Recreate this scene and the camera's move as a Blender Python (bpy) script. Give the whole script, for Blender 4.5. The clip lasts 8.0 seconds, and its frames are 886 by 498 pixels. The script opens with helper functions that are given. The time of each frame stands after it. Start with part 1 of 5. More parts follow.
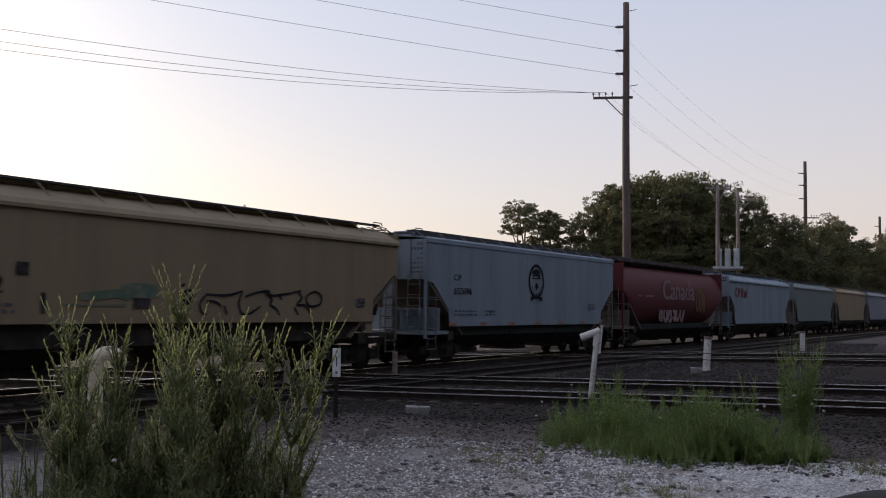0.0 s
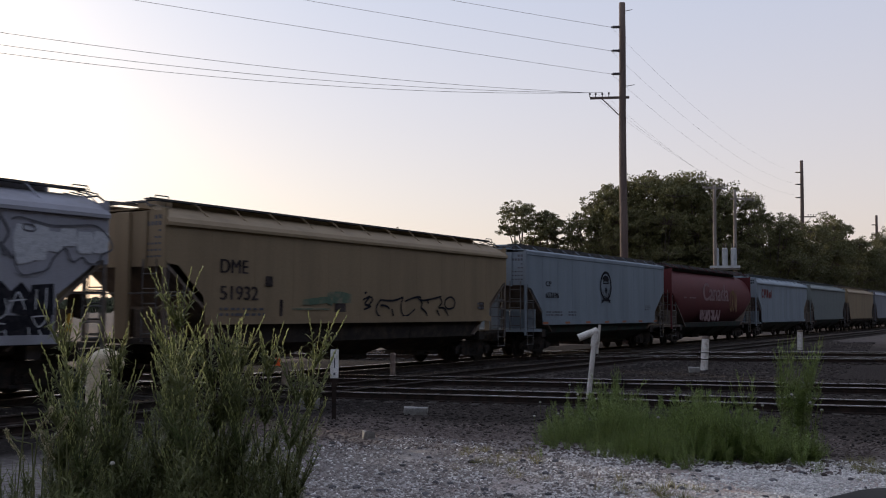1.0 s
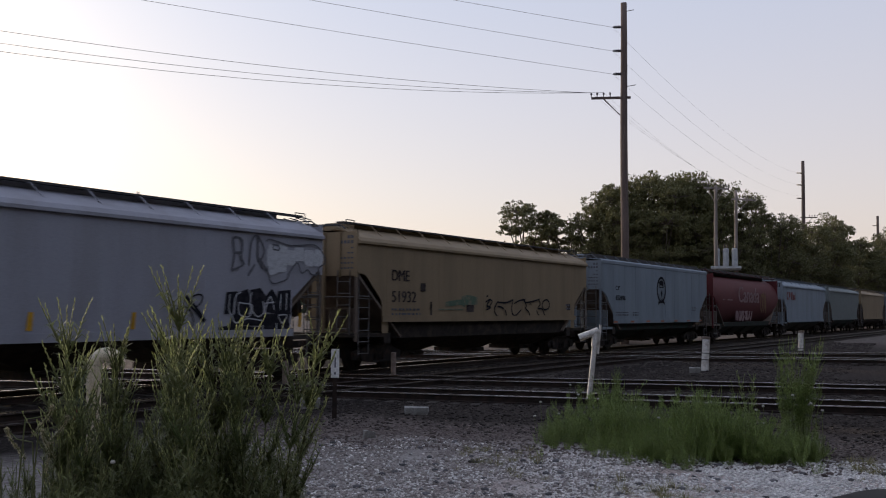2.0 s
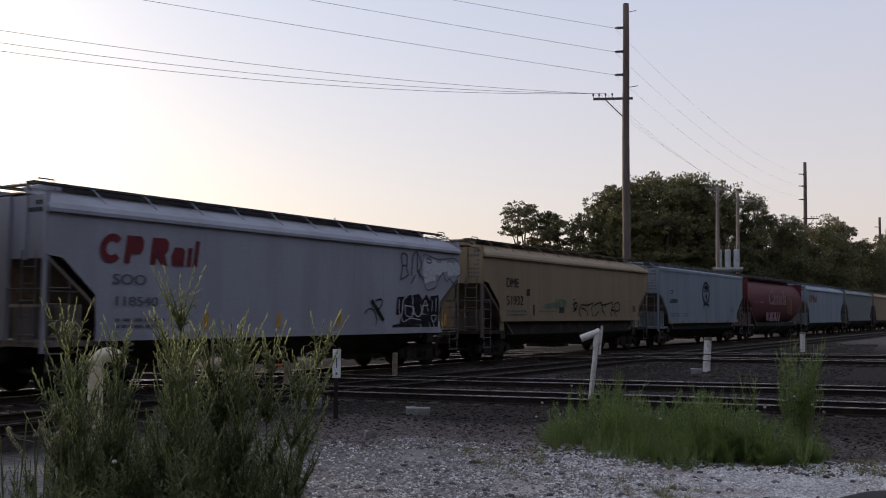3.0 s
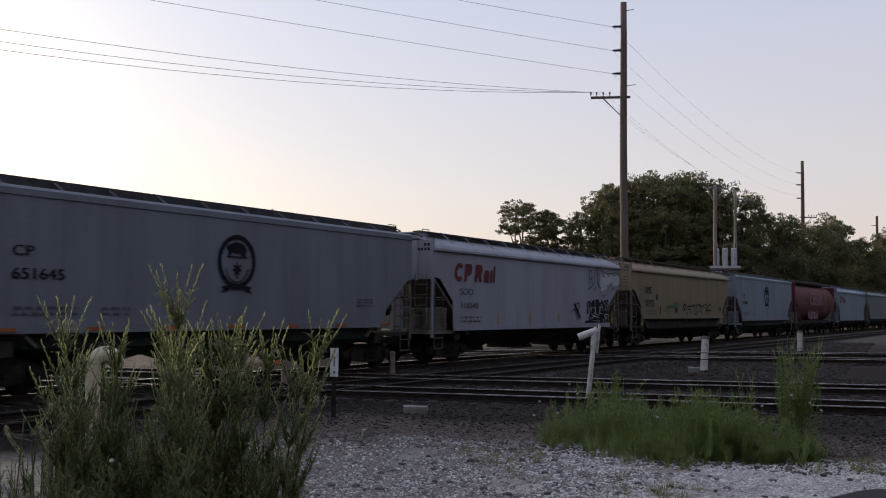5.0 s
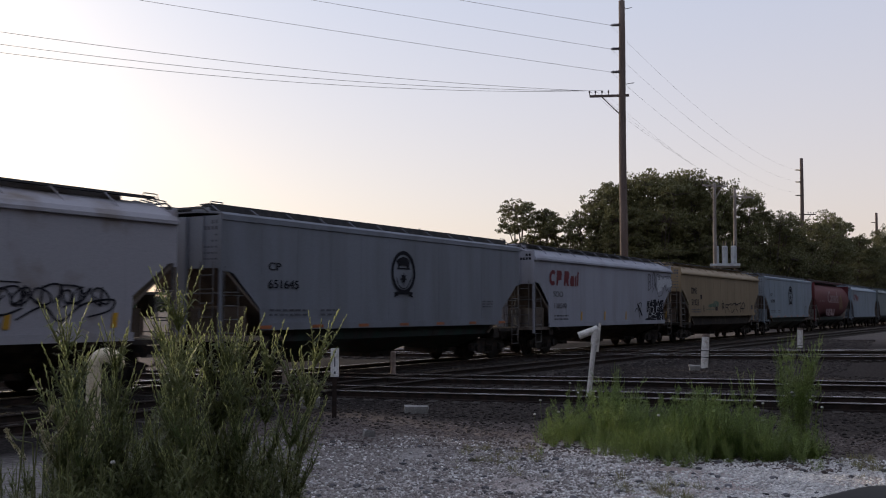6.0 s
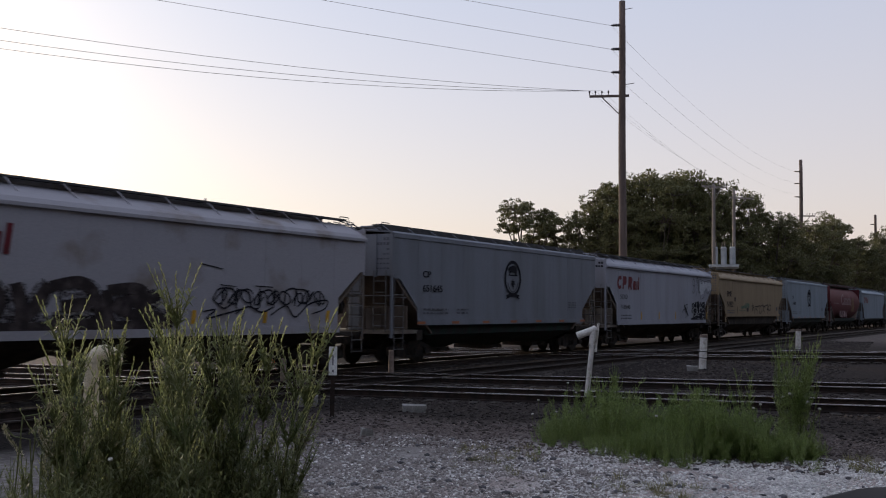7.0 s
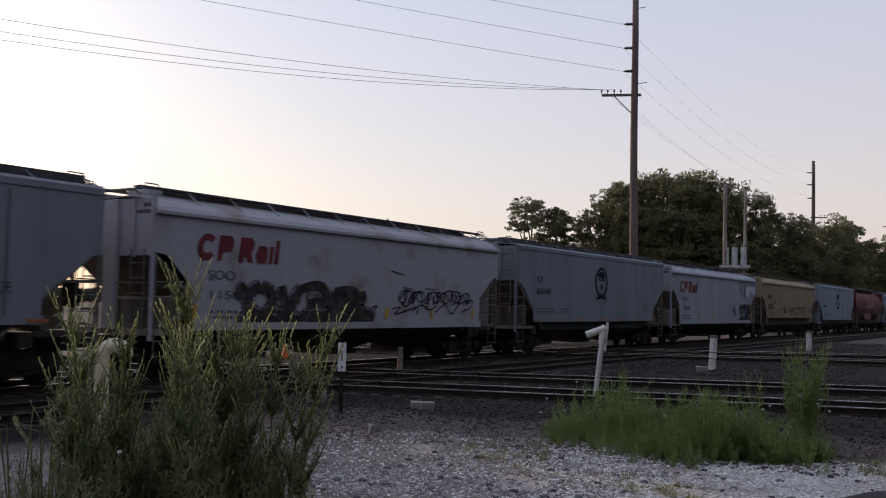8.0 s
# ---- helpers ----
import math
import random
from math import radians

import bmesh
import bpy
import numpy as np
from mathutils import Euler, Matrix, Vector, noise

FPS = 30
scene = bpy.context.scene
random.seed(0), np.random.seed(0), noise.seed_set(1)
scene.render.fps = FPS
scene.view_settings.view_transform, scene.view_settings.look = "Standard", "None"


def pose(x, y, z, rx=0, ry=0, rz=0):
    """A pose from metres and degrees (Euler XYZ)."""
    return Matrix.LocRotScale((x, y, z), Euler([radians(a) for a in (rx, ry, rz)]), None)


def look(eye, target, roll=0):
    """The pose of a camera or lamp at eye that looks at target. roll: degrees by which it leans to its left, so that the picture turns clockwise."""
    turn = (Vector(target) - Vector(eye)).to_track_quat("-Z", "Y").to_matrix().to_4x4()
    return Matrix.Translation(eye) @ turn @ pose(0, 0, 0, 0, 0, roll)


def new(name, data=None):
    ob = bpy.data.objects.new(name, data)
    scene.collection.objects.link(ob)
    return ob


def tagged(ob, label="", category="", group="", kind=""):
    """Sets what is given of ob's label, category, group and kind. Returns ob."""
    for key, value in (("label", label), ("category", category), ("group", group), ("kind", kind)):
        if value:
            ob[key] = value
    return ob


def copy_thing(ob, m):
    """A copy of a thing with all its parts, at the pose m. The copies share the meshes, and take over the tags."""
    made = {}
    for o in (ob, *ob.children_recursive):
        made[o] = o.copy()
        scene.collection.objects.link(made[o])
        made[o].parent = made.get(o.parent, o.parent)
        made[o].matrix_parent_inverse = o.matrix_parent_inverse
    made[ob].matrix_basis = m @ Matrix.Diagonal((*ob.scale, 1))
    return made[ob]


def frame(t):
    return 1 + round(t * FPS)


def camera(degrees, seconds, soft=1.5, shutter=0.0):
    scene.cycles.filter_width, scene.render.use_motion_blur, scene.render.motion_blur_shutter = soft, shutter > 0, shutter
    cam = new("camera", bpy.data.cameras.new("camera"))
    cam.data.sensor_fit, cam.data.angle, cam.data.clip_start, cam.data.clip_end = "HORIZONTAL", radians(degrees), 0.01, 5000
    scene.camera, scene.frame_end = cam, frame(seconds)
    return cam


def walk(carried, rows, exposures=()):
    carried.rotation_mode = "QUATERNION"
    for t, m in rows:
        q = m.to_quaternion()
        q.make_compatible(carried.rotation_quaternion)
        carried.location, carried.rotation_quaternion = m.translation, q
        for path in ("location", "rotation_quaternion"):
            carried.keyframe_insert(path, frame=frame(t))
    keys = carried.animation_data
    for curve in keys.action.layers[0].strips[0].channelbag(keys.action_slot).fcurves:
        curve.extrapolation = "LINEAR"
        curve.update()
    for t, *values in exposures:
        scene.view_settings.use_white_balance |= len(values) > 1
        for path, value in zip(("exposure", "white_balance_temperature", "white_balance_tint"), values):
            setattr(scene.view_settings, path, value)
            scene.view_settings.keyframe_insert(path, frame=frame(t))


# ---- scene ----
cam = camera(49.94, 8.0, soft=1.05, shutter=0.35)
EYE = Vector((0, 0, 1.959))


def view(yaw, pitch, roll):
    """The camera on its stand: yaw from +Y towards +X, pitch upwards, in degrees."""
    a, b = radians(yaw), radians(pitch)
    ahead = Vector((math.sin(a) * math.cos(b), math.cos(a) * math.cos(b), math.sin(b)))
    return look(EYE, EYE + ahead, roll)


walk(cam, [
    (0, view(57.113, 3.645, 0.584)),
    (0.5, view(57.180, 3.697, 0.319)),
    (1, view(57.270, 3.693, 0.283)),
    (1.5, view(57.280, 3.669, 0.360)),
    (3, view(57.112, 3.706, 0.545)),
    (3.5, view(57.209, 3.710, 0.542)),
    (4, view(57.246, 3.734, 0.623)),
    (4.5, view(57.247, 3.639, 0.677)),
    (6, view(57.270, 3.602, 0.157)),
    (6.5, view(57.341, 3.563, 0.505)),
    (7, view(57.335, 3.551, 0.529)),
    (7.5, view(57.041, 3.526, 1.007)),
    (8, view(56.725, 3.386, 1.223)),

])
scene.view_settings.exposure = 0.25

# ---- light: a low hazy sun beyond the train ----
SUN_YAW, SUN_UP = 12.0, 11.5
world = bpy.data.worlds.new("sky")
scene.world = world
world.use_nodes = True
wn = world.node_tree.nodes
sky = wn.new("ShaderNodeTexSky")
sky.sky_type = "NISHITA"
sky.sun_disc = False
sky.sun_elevation, sky.sun_rotation = radians(SUN_UP), radians(SUN_YAW)
sky.air_density, sky.dust_density, sky.ozone_density = 1.0, 2.5, 2.0
haze = wn.new("ShaderNodeMix")  # the pale summer haze that veils the clear sky
haze.data_type = "RGBA"
haze.inputs[0].default_value = 0.50
up_ramp = wn.new("ShaderNodeMapRange")
up_ramp.inputs[1].default_value, up_ramp.inputs[2].default_value = 0.02, 0.40
tint = wn.new("ShaderNodeMix")
tint.data_type = "RGBA"
tint.inputs[6].default_value, tint.inputs[7].default_value = (10.8, 8.75, 8.0, 1), (7.45, 8.0, 10.05, 1)
where, split = wn.new("ShaderNodeTexCoord"), wn.new("ShaderNodeSeparateXYZ")
world.node_tree.links.new(where.outputs["Generated"], split.inputs[0])
world.node_tree.links.new(split.outputs[2], up_ramp.inputs[0])
world.node_tree.links.new(up_ramp.outputs[0], tint.inputs[0])
world.node_tree.links.new(tint.outputs[2], haze.inputs[7])
world.node_tree.links.new(sky.outputs[0], haze.inputs[6])
world.node_tree.links.new(haze.outputs[2], wn["Background"].inputs[0])
wn["Background"].inputs[1].default_value = 0.10
lamp = bpy.data.lights.new("sun", "SUN")
lamp.energy, lamp.angle, lamp.color = 2.6, radians(1.5), (1.0, 0.84, 0.62)
sun = new("sun", lamp)
su = Vector((math.sin(radians(SUN_YAW)) * math.cos(radians(SUN_UP)), math.cos(radians(SUN_YAW)) * math.cos(radians(SUN_UP)), math.sin(radians(SUN_UP))))
sun.matrix_world = look(su * 60, (0, 0, 0))


# ---- materials ----
def material(name, colour, rough=0.7, metal=0.0, other=None, scale=4.0, mix=(0.45, 0.65), fine=60.0, bump=0.2, depth=0.01, streak=False, spread=0.0, fine_amount=0.25, sheen=None):
    """A weathered surface: two colours mixed by coarse noise, fine grain on top, and a small relief."""
    m = bpy.data.materials.new(name)
    m.use_nodes = True
    n, l = m.node_tree.nodes, m.node_tree.links
    b = n["Principled BSDF"]
    b.inputs["Roughness"].default_value, b.inputs["Metallic"].default_value = rough, metal
    b.inputs["Specular IOR Level"].default_value = 0.35 if sheen is None else sheen
    at = n.new("ShaderNodeTexCoord")
    mp = n.new("ShaderNodeMapping")
    mp.inputs["Scale"].default_value = (1, 1, 0.12) if streak else (1, 1, 1)
    l.new(at.outputs["Object"], mp.inputs[0])
    big, small = n.new("ShaderNodeTexNoise"), n.new("ShaderNodeTexNoise")
    big.inputs["Scale"].default_value, big.inputs["Detail"].default_value = scale, 6
    small.inputs["Scale"].default_value, small.inputs["Detail"].default_value = fine, 3
    l.new(mp.outputs[0], big.inputs[0])
    l.new(at.outputs["Object"], small.inputs[0])
    ramp = n.new("ShaderNodeMapRange")
    ramp.inputs[1].default_value, ramp.inputs[2].default_value = mix
    l.new(big.outputs[0], ramp.inputs[0])
    two = n.new("ShaderNodeMix")
    two.data_type = "RGBA"
    two.inputs[6].default_value = (*colour, 1)
    two.inputs[7].default_value = (*(other or [c * 0.7 for c in colour]), 1)
    l.new(ramp.outputs[0], two.inputs[0])
    grain = n.new("ShaderNodeMapRange")
    grain.inputs[1].default_value, grain.inputs[2].default_value = 0.3, 0.7
    grain.inputs[3].default_value, grain.inputs[4].default_value = 1 - fine_amount, 1 + fine_amount
    l.new(small.outputs[0], grain.inputs[0])
    hsv = n.new("ShaderNodeHueSaturation")
    l.new(two.outputs[2], hsv.inputs["Color"])
    if spread:
        info, add = n.new("ShaderNodeObjectInfo"), n.new("ShaderNodeMapRange")
        isle = n.new("ShaderNodeNewGeometry")
        mean = n.new("ShaderNodeMath")
        mean.operation = "MULTIPLY_ADD"
        mean.inputs[1].default_value = 0.6
        l.new(isle.outputs["Random Per Island"], mean.inputs[0])
        half = n.new("ShaderNodeMath")
        half.operation = "MULTIPLY"
        half.inputs[1].default_value = 0.4
        l.new(info.outputs["Random"], half.inputs[0])
        l.new(half.outputs[0], mean.inputs[2])
        add.inputs[3].default_value, add.inputs[4].default_value = 1 - spread, 1 + spread
        l.new(mean.outputs[0], add.inputs[0])
        mul = n.new("ShaderNodeMath")
        mul.operation = "MULTIPLY"
        l.new(grain.outputs[0], mul.inputs[0])
        l.new(add.outputs[0], mul.inputs[1])
        l.new(mul.outputs[0], hsv.inputs["Value"])
    else:
        l.new(grain.outputs[0], hsv.inputs["Value"])
    l.new(hsv.outputs[0], b.inputs["Base Color"])
    if bump:
        bp = n.new("ShaderNodeBump")
        bp.inputs["Strength"].default_value, bp.inputs["Distance"].default_value = bump, depth
        l.new(small.outputs[0], bp.inputs["Height"])
        l.new(bp.outputs[0], b.inputs["Normal"])
    return m


def leafy(name, colour, other, through_light=0.4, spread=0.35):
    m = material(name, colour, 0.55, 0, other, 1.5, (0.35, 0.65), 20, 0, spread=spread)
    n, l = m.node_tree.nodes, m.node_tree.links
    b = n["Principled BSDF"]
    hue = b.inputs["Base Color"].links[0].from_socket
    tr, mx = n.new("ShaderNodeBsdfTranslucent"), n.new("ShaderNodeMixShader")
    mx.inputs[0].default_value = through_light
    l.new(hue, tr.inputs[0])
    l.new(b.outputs[0], mx.inputs[1])
    l.new(tr.outputs[0], mx.inputs[2])
    l.new(mx.outputs[0], n["Material Output"].inputs[0])
    return m


M = dict(
    tan=material("tan_paint", (0.245, 0.182, 0.112), 0.75, 0, (0.19, 0.139, 0.086), 1.3, (0.42, 0.75), 30, 0.05, streak=True, fine_amount=0.08),
    white=material("chalky_white_paint", (0.295, 0.297, 0.345), 0.75, 0, (0.215, 0.208, 0.228), 1.1, (0.45, 0.80), 30, 0.05, streak=True, fine_amount=0.08),
    pale=material("dull_white_paint", (0.315, 0.302, 0.332), 0.75, 0, (0.19, 0.155, 0.135), 0.8, (0.54, 0.74), 30, 0.05, streak=False, fine_amount=0.08),
    blue=material("pale_blue_grey_paint", (0.205, 0.245, 0.29), 0.7, 0, (0.155, 0.182, 0.215), 1.2, (0.42, 0.75), 30, 0.05, streak=True, fine_amount=0.07),
    grey=material("grey_paint", (0.19, 0.20, 0.235), 0.7, 0, (0.14, 0.145, 0.165), 1.2, (0.42, 0.75), 30, 0.05, streak=True, fine_amount=0.08),
    darkgrey=material("green_grey_paint", (0.13, 0.15, 0.155), 0.7, 0, (0.14, 0.16, 0.16), 1.2, (0.42, 0.75), 30, 0.05, streak=True),
    red=material("faded_red_paint", (0.09, 0.014, 0.018), 0.75, 0, (0.10, 0.018, 0.02), 1.2, (0.40, 0.78), 30, 0.05, streak=True),
    brightred=material("dull_red_paint", (0.22, 0.03, 0.03), 0.55, 0, (0.3, 0.04, 0.03), 1.2),
    logored=material("deep_red_lettering", (0.13, 0.012, 0.020), 0.6, bump=0, fine_amount=0.08),
    black=material("black_paint", (0.016, 0.016, 0.021), 0.85, bump=0, sheen=0.1),
    faded=material("faded_dark_paint", (0.10, 0.10, 0.12), 0.7, bump=0),
    scrawl=material("sprayed_black_paint", (0.014, 0.014, 0.019), 0.85, 0, (0.03, 0.028, 0.034), 9, bump=0, sheen=0.08),
    smoke=material("sprayed_brown_black_paint", (0.030, 0.024, 0.024), 0.7, 0, (0.10, 0.08, 0.08), 3, (0.45, 0.75), bump=0, sheen=0.08),
    silver=material("sprayed_silver_paint", (0.46, 0.47, 0.51), 0.6, 0, (0.38, 0.39, 0.43), 8, bump=0),
    greenspray=material("sprayed_green_paint", (0.10, 0.145, 0.105), 0.8, 0, (0.19, 0.18, 0.13), 4, bump=0, sheen=0.1),
    yellow=material("yellow_reflector", (0.55, 0.30, 0.03), 0.5, bump=0),
    orange=material("orange_reflector", (0.36, 0.12, 0.05), 0.5, bump=0),
    ochre=material("faded_ochre_paint", (0.16, 0.08, 0.03), 0.7, 0, (0.10, 0.04, 0.02), 4, bump=0),
    # under and chute: below the sill, much darker than the sides
    under=material("dark_underframe", (0.028, 0.023, 0.021), 0.9, 0.1, (0.06, 0.045, 0.036), 3, (0.45, 0.7), 40, 0.3),
    chute=material("dark_hopper_paint", (0.034, 0.032, 0.032), 0.85, 0, (0.022, 0.042, 0.036), 2, (0.4, 0.65), 40, 0.2, streak=True),
    iron=material("cast_iron", (0.020, 0.017, 0.016), 0.8, 0.3, (0.05, 0.032, 0.025), 6, (0.45, 0.7), 60, 0.3),
    railhead=material("worn_rail_steel", (0.78, 0.74, 0.72), 0.16, 1.0, (0.55, 0.49, 0.46), 1.5, bump=0, fine_amount=0.1),
    dullhead=material("rusted_rail_head", (0.09, 0.072, 0.065), 0.55, 0.6, (0.05, 0.038, 0.033), 1.5, bump=0, fine_amount=0.1),
    rust=material("rail_rust", (0.022, 0.016, 0.014), 0.9, 0.2, (0.045, 0.028, 0.022), 5, (0.4, 0.7), 70, 0.4),
    grate=material("dark_galvanised_grating", (0.05, 0.05, 0.055), 0.7, 0.5, (0.09, 0.08, 0.08), 3, bump=0.2),
    tie=material("creosoted_timber", (0.030, 0.024, 0.021), 0.95, 0, (0.06, 0.05, 0.043), 3, (0.4, 0.7), 50, 0.6, 0.02, spread=0.3),
    pole=material("weathered_pole_timber", (0.125, 0.095, 0.085), 0.9, 0, (0.08, 0.06, 0.055), 2.5, (0.4, 0.7), 50, 0.6, 0.02, streak=True),
    palepole=material("silvered_pole_timber", (0.22, 0.19, 0.175), 0.9, 0, (0.13, 0.11, 0.10), 2.5, (0.4, 0.7), 50, 0.6, 0.02, streak=True),
    insulator=material("dark_porcelain", (0.035, 0.025, 0.03), 0.3, bump=0),
    wire=material("aluminium_wire", (0.30, 0.28, 0.28), 0.5, 0.6, bump=0),
    tank=material("grey_transformer_paint", (0.33, 0.35, 0.37), 0.5, 0, (0.25, 0.26, 0.28), 2, bump=0.05),
    post=material("white_post_paint", (0.66, 0.63, 0.60), 0.7, 0, (0.42, 0.36, 0.32), 6, (0.5, 0.72), 50, 0.2),
    wornpost=material("stained_concrete_post", (0.26, 0.20, 0.17), 0.9, 0, (0.14, 0.10, 0.085), 5, (0.4, 0.7), 60, 0.4),
    plate=material("white_sign_face", (0.72, 0.72, 0.72), 0.5, 0, (0.58, 0.57, 0.55), 7, bump=0.05),
    pipe=material("cream_plastic_pipe", (0.62, 0.54, 0.40), 0.5, 0, (0.45, 0.36, 0.24), 5, (0.45, 0.75), 40, 0.1),
    concrete=material("old_concrete", (0.27, 0.26, 0.25), 0.9, 0, (0.17, 0.16, 0.15), 4, (0.4, 0.7), 60, 0.5),
    teal=material("dark_teal_paint", (0.02, 0.05, 0.065), 0.5, bump=0.1),
    stone=material("crushed_limestone", (0.77, 0.745, 0.725), 0.9, 0, (0.53, 0.50, 0.485), 3, (0.35, 0.7), 60, 0.4, 0.01, spread=0.5, sheen=0.1),
    cinder=material("dark_ballast_stone", (0.038, 0.032, 0.030), 0.95, 0, (0.09, 0.076, 0.07), 3, (0.4, 0.7), 60, 0.4, 0.01, spread=0.6, sheen=0.1),
    stem=leafy("green_stem", (0.10, 0.14, 0.045), (0.13, 0.12, 0.05), 0.1),
    weed=leafy("weed_leaf", (0.120, 0.142, 0.058), (0.165, 0.18, 0.078), 0.5),
    seed=leafy("yellow_green_panicle", (0.39, 0.43, 0.18), (0.47, 0.48, 0.23), 0.6),
    lush=leafy("bright_green_weed", (0.225, 0.305, 0.085), (0.29, 0.35, 0.115), 0.5),
    foxhead=leafy("pale_foxtail_head", (0.42, 0.38, 0.25), (0.50, 0.45, 0.30), 0.5),
    dry=leafy("dry_grass", (0.26, 0.22, 0.11), (0.15, 0.17, 0.06), 0.3),
    crown=leafy("tree_leaf", (0.085, 0.088, 0.036), (0.130, 0.122, 0.054), 0.30, 0.40),
    bark=material("grey_brown_bark", (0.10, 0.08, 0.065), 0.95, 0, (0.06, 0.047, 0.04), 6, bump=0.6, depth=0.03),
    pinkwhite=material("faded_white_lettering", (0.24, 0.15, 0.16), 0.7, 0, (0.15, 0.08, 0.09), 3, bump=0),
    carpaint=material("black_car_paint", (0.012, 0.012, 0.014), 0.5, 0, (0.016, 0.016, 0.018), 3, bump=0, sheen=0.03),
    dirty=material("dirty_ladder_steel", (0.13, 0.125, 0.13), 0.8, 0.1, (0.07, 0.06, 0.055), 5, bump=0.1),
    wood_far=material("far_foliage", (0.028, 0.036, 0.016), 0.9, 0, (0.045, 0.05, 0.025), 0.05, bump=0),
    slope=material("brown_grimed_slope_paint", (0.15, 0.116, 0.096), 0.85, 0, (0.09, 0.07, 0.057), 2, (0.4, 0.65), 40, 0.1, streak=True),
    dull=material("dusty_gravel_stone", (0.325, 0.292, 0.278), 0.95, 0, (0.195, 0.168, 0.156), 3, (0.35, 0.7), 60, 0.4, 0.01, spread=0.55, sheen=0.1),
    slate=material("dark_grey_stone", (0.15, 0.145, 0.155), 0.9, 0, (0.09, 0.085, 0.09), 3, (0.35, 0.7), 60, 0.4, 0.01, spread=0.5, sheen=0.1),
    grimepanel=material("grimy_brown_white_panel", (0.25, 0.215, 0.19), 0.85, 0, (0.13, 0.104, 0.088), 1.6, (0.42, 0.66), 40, 0.1, streak=True),
    mixed=material("brown_grey_stone", (0.19, 0.155, 0.145), 0.95, 0, (0.10, 0.08, 0.075), 3, (0.35, 0.7), 60, 0.4, 0.01, spread=0.6, sheen=0.1),
    blossom=material("white_blossom", (0.60, 0.58, 0.53), 0.7, bump=0),
    cone=material("orange_plastic", (0.65, 0.12, 0.03), 0.5, bump=0),
    rubber=material("black_rubber", (0.012, 0.012, 0.013), 0.45, bump=0.1),
)


# ---- ground material: pale gravel near the stand, dark cinders in the yard, near-black round the main tracks, dry earth beyond ----
def ground_material():
    m = material("gravel_and_cinders", (0.575, 0.55, 0.535), 0.95, 0, (0.355, 0.295, 0.275), 0.9, (0.4, 0.65), 38, 0.9, 0.03, fine_amount=0.6, sheen=0.03)
    n, l = m.node_tree.nodes, m.node_tree.links
    b = n["Principled BSDF"]
    pale = b.inputs["Base Color"].links[0].from_socket
    at, sep = n.new("ShaderNodeTexCoord"), n.new("ShaderNodeSeparateXYZ")
    l.new(at.outputs["Object"], sep.inputs[0])
    wob = n.new("ShaderNodeTexNoise")
    wob.inputs["Scale"].default_value, wob.inputs["Detail"].default_value = 0.55, 8
    l.new(at.outputs["Object"], wob.inputs[0])

    def blend(first, colour, other, socket, low, high, wobble, scale):
        add = n.new("ShaderNodeMath")
        add.operation = "MULTIPLY_ADD"
        l.new(wob.outputs[0], add.inputs[0])
        add.inputs[1].default_value = wobble
        l.new(socket, add.inputs[2])
        ramp = n.new("ShaderNodeMapRange")
        ramp.inputs[1].default_value, ramp.inputs[2].default_value = low + wobble / 2, high + wobble / 2
        l.new(add.outputs[0], ramp.inputs[0])
        tex, mixed = n.new("ShaderNodeTexNoise"), n.new("ShaderNodeMix")
        tex.inputs["Scale"].default_value, tex.inputs["Detail"].default_value = scale, 7
        l.new(at.outputs["Object"], tex.inputs[0])
        rm = n.new("ShaderNodeMapRange")
        rm.inputs[1].default_value, rm.inputs[2].default_value = 0.38, 0.66
        l.new(tex.outputs[0], rm.inputs[0])
        mixed.data_type = "RGBA"
        mixed.inputs[6].default_value, mixed.inputs[7].default_value = (*colour, 1), (*other, 1)
        l.new(rm.outputs[0], mixed.inputs[0])
        out = n.new("ShaderNodeMix")
        out.data_type = "RGBA"
        l.new(ramp.outputs[0], out.inputs[0])
        l.new(first, out.inputs[6])
        l.new(mixed.outputs[2], out.inputs[7])
        return out.outputs[2]

    across = n.new("ShaderNodeMath")  # distance towards the branch tracks, which run aslant
    across.operation = "MULTIPLY_ADD"
    across.inputs[1].default_value = 0.33
    l.new(sep.outputs[1], across.inputs[0])
    l.new(sep.outputs[0], across.inputs[2])
    c = blend(pale, (0.27, 0.25, 0.24), (0.14, 0.122, 0.113), sep.outputs[1], 5.0, 9.5, 4.0, 9)
    c = blend(c, (0.085, 0.068, 0.062), (0.19, 0.16, 0.15), across.outputs[0], 14.9, 16.9, 3.5, 11)
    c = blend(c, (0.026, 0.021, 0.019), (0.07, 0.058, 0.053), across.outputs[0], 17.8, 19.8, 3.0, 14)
    # near-black strip along the main tracks and under the train
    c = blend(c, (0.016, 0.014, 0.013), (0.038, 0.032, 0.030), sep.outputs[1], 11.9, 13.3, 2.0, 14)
    c = blend(c, (0.19, 0.15, 0.13), (0.12, 0.10, 0.08), sep.outputs[1], 26, 29, 3.0, 3)
    c = blend(c, (0.10, 0.083, 0.075), (0.16, 0.14, 0.13), sep.outputs[0], 60, 80, 12.0, 4)
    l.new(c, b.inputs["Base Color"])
    return m


M["ground"] = ground_material()


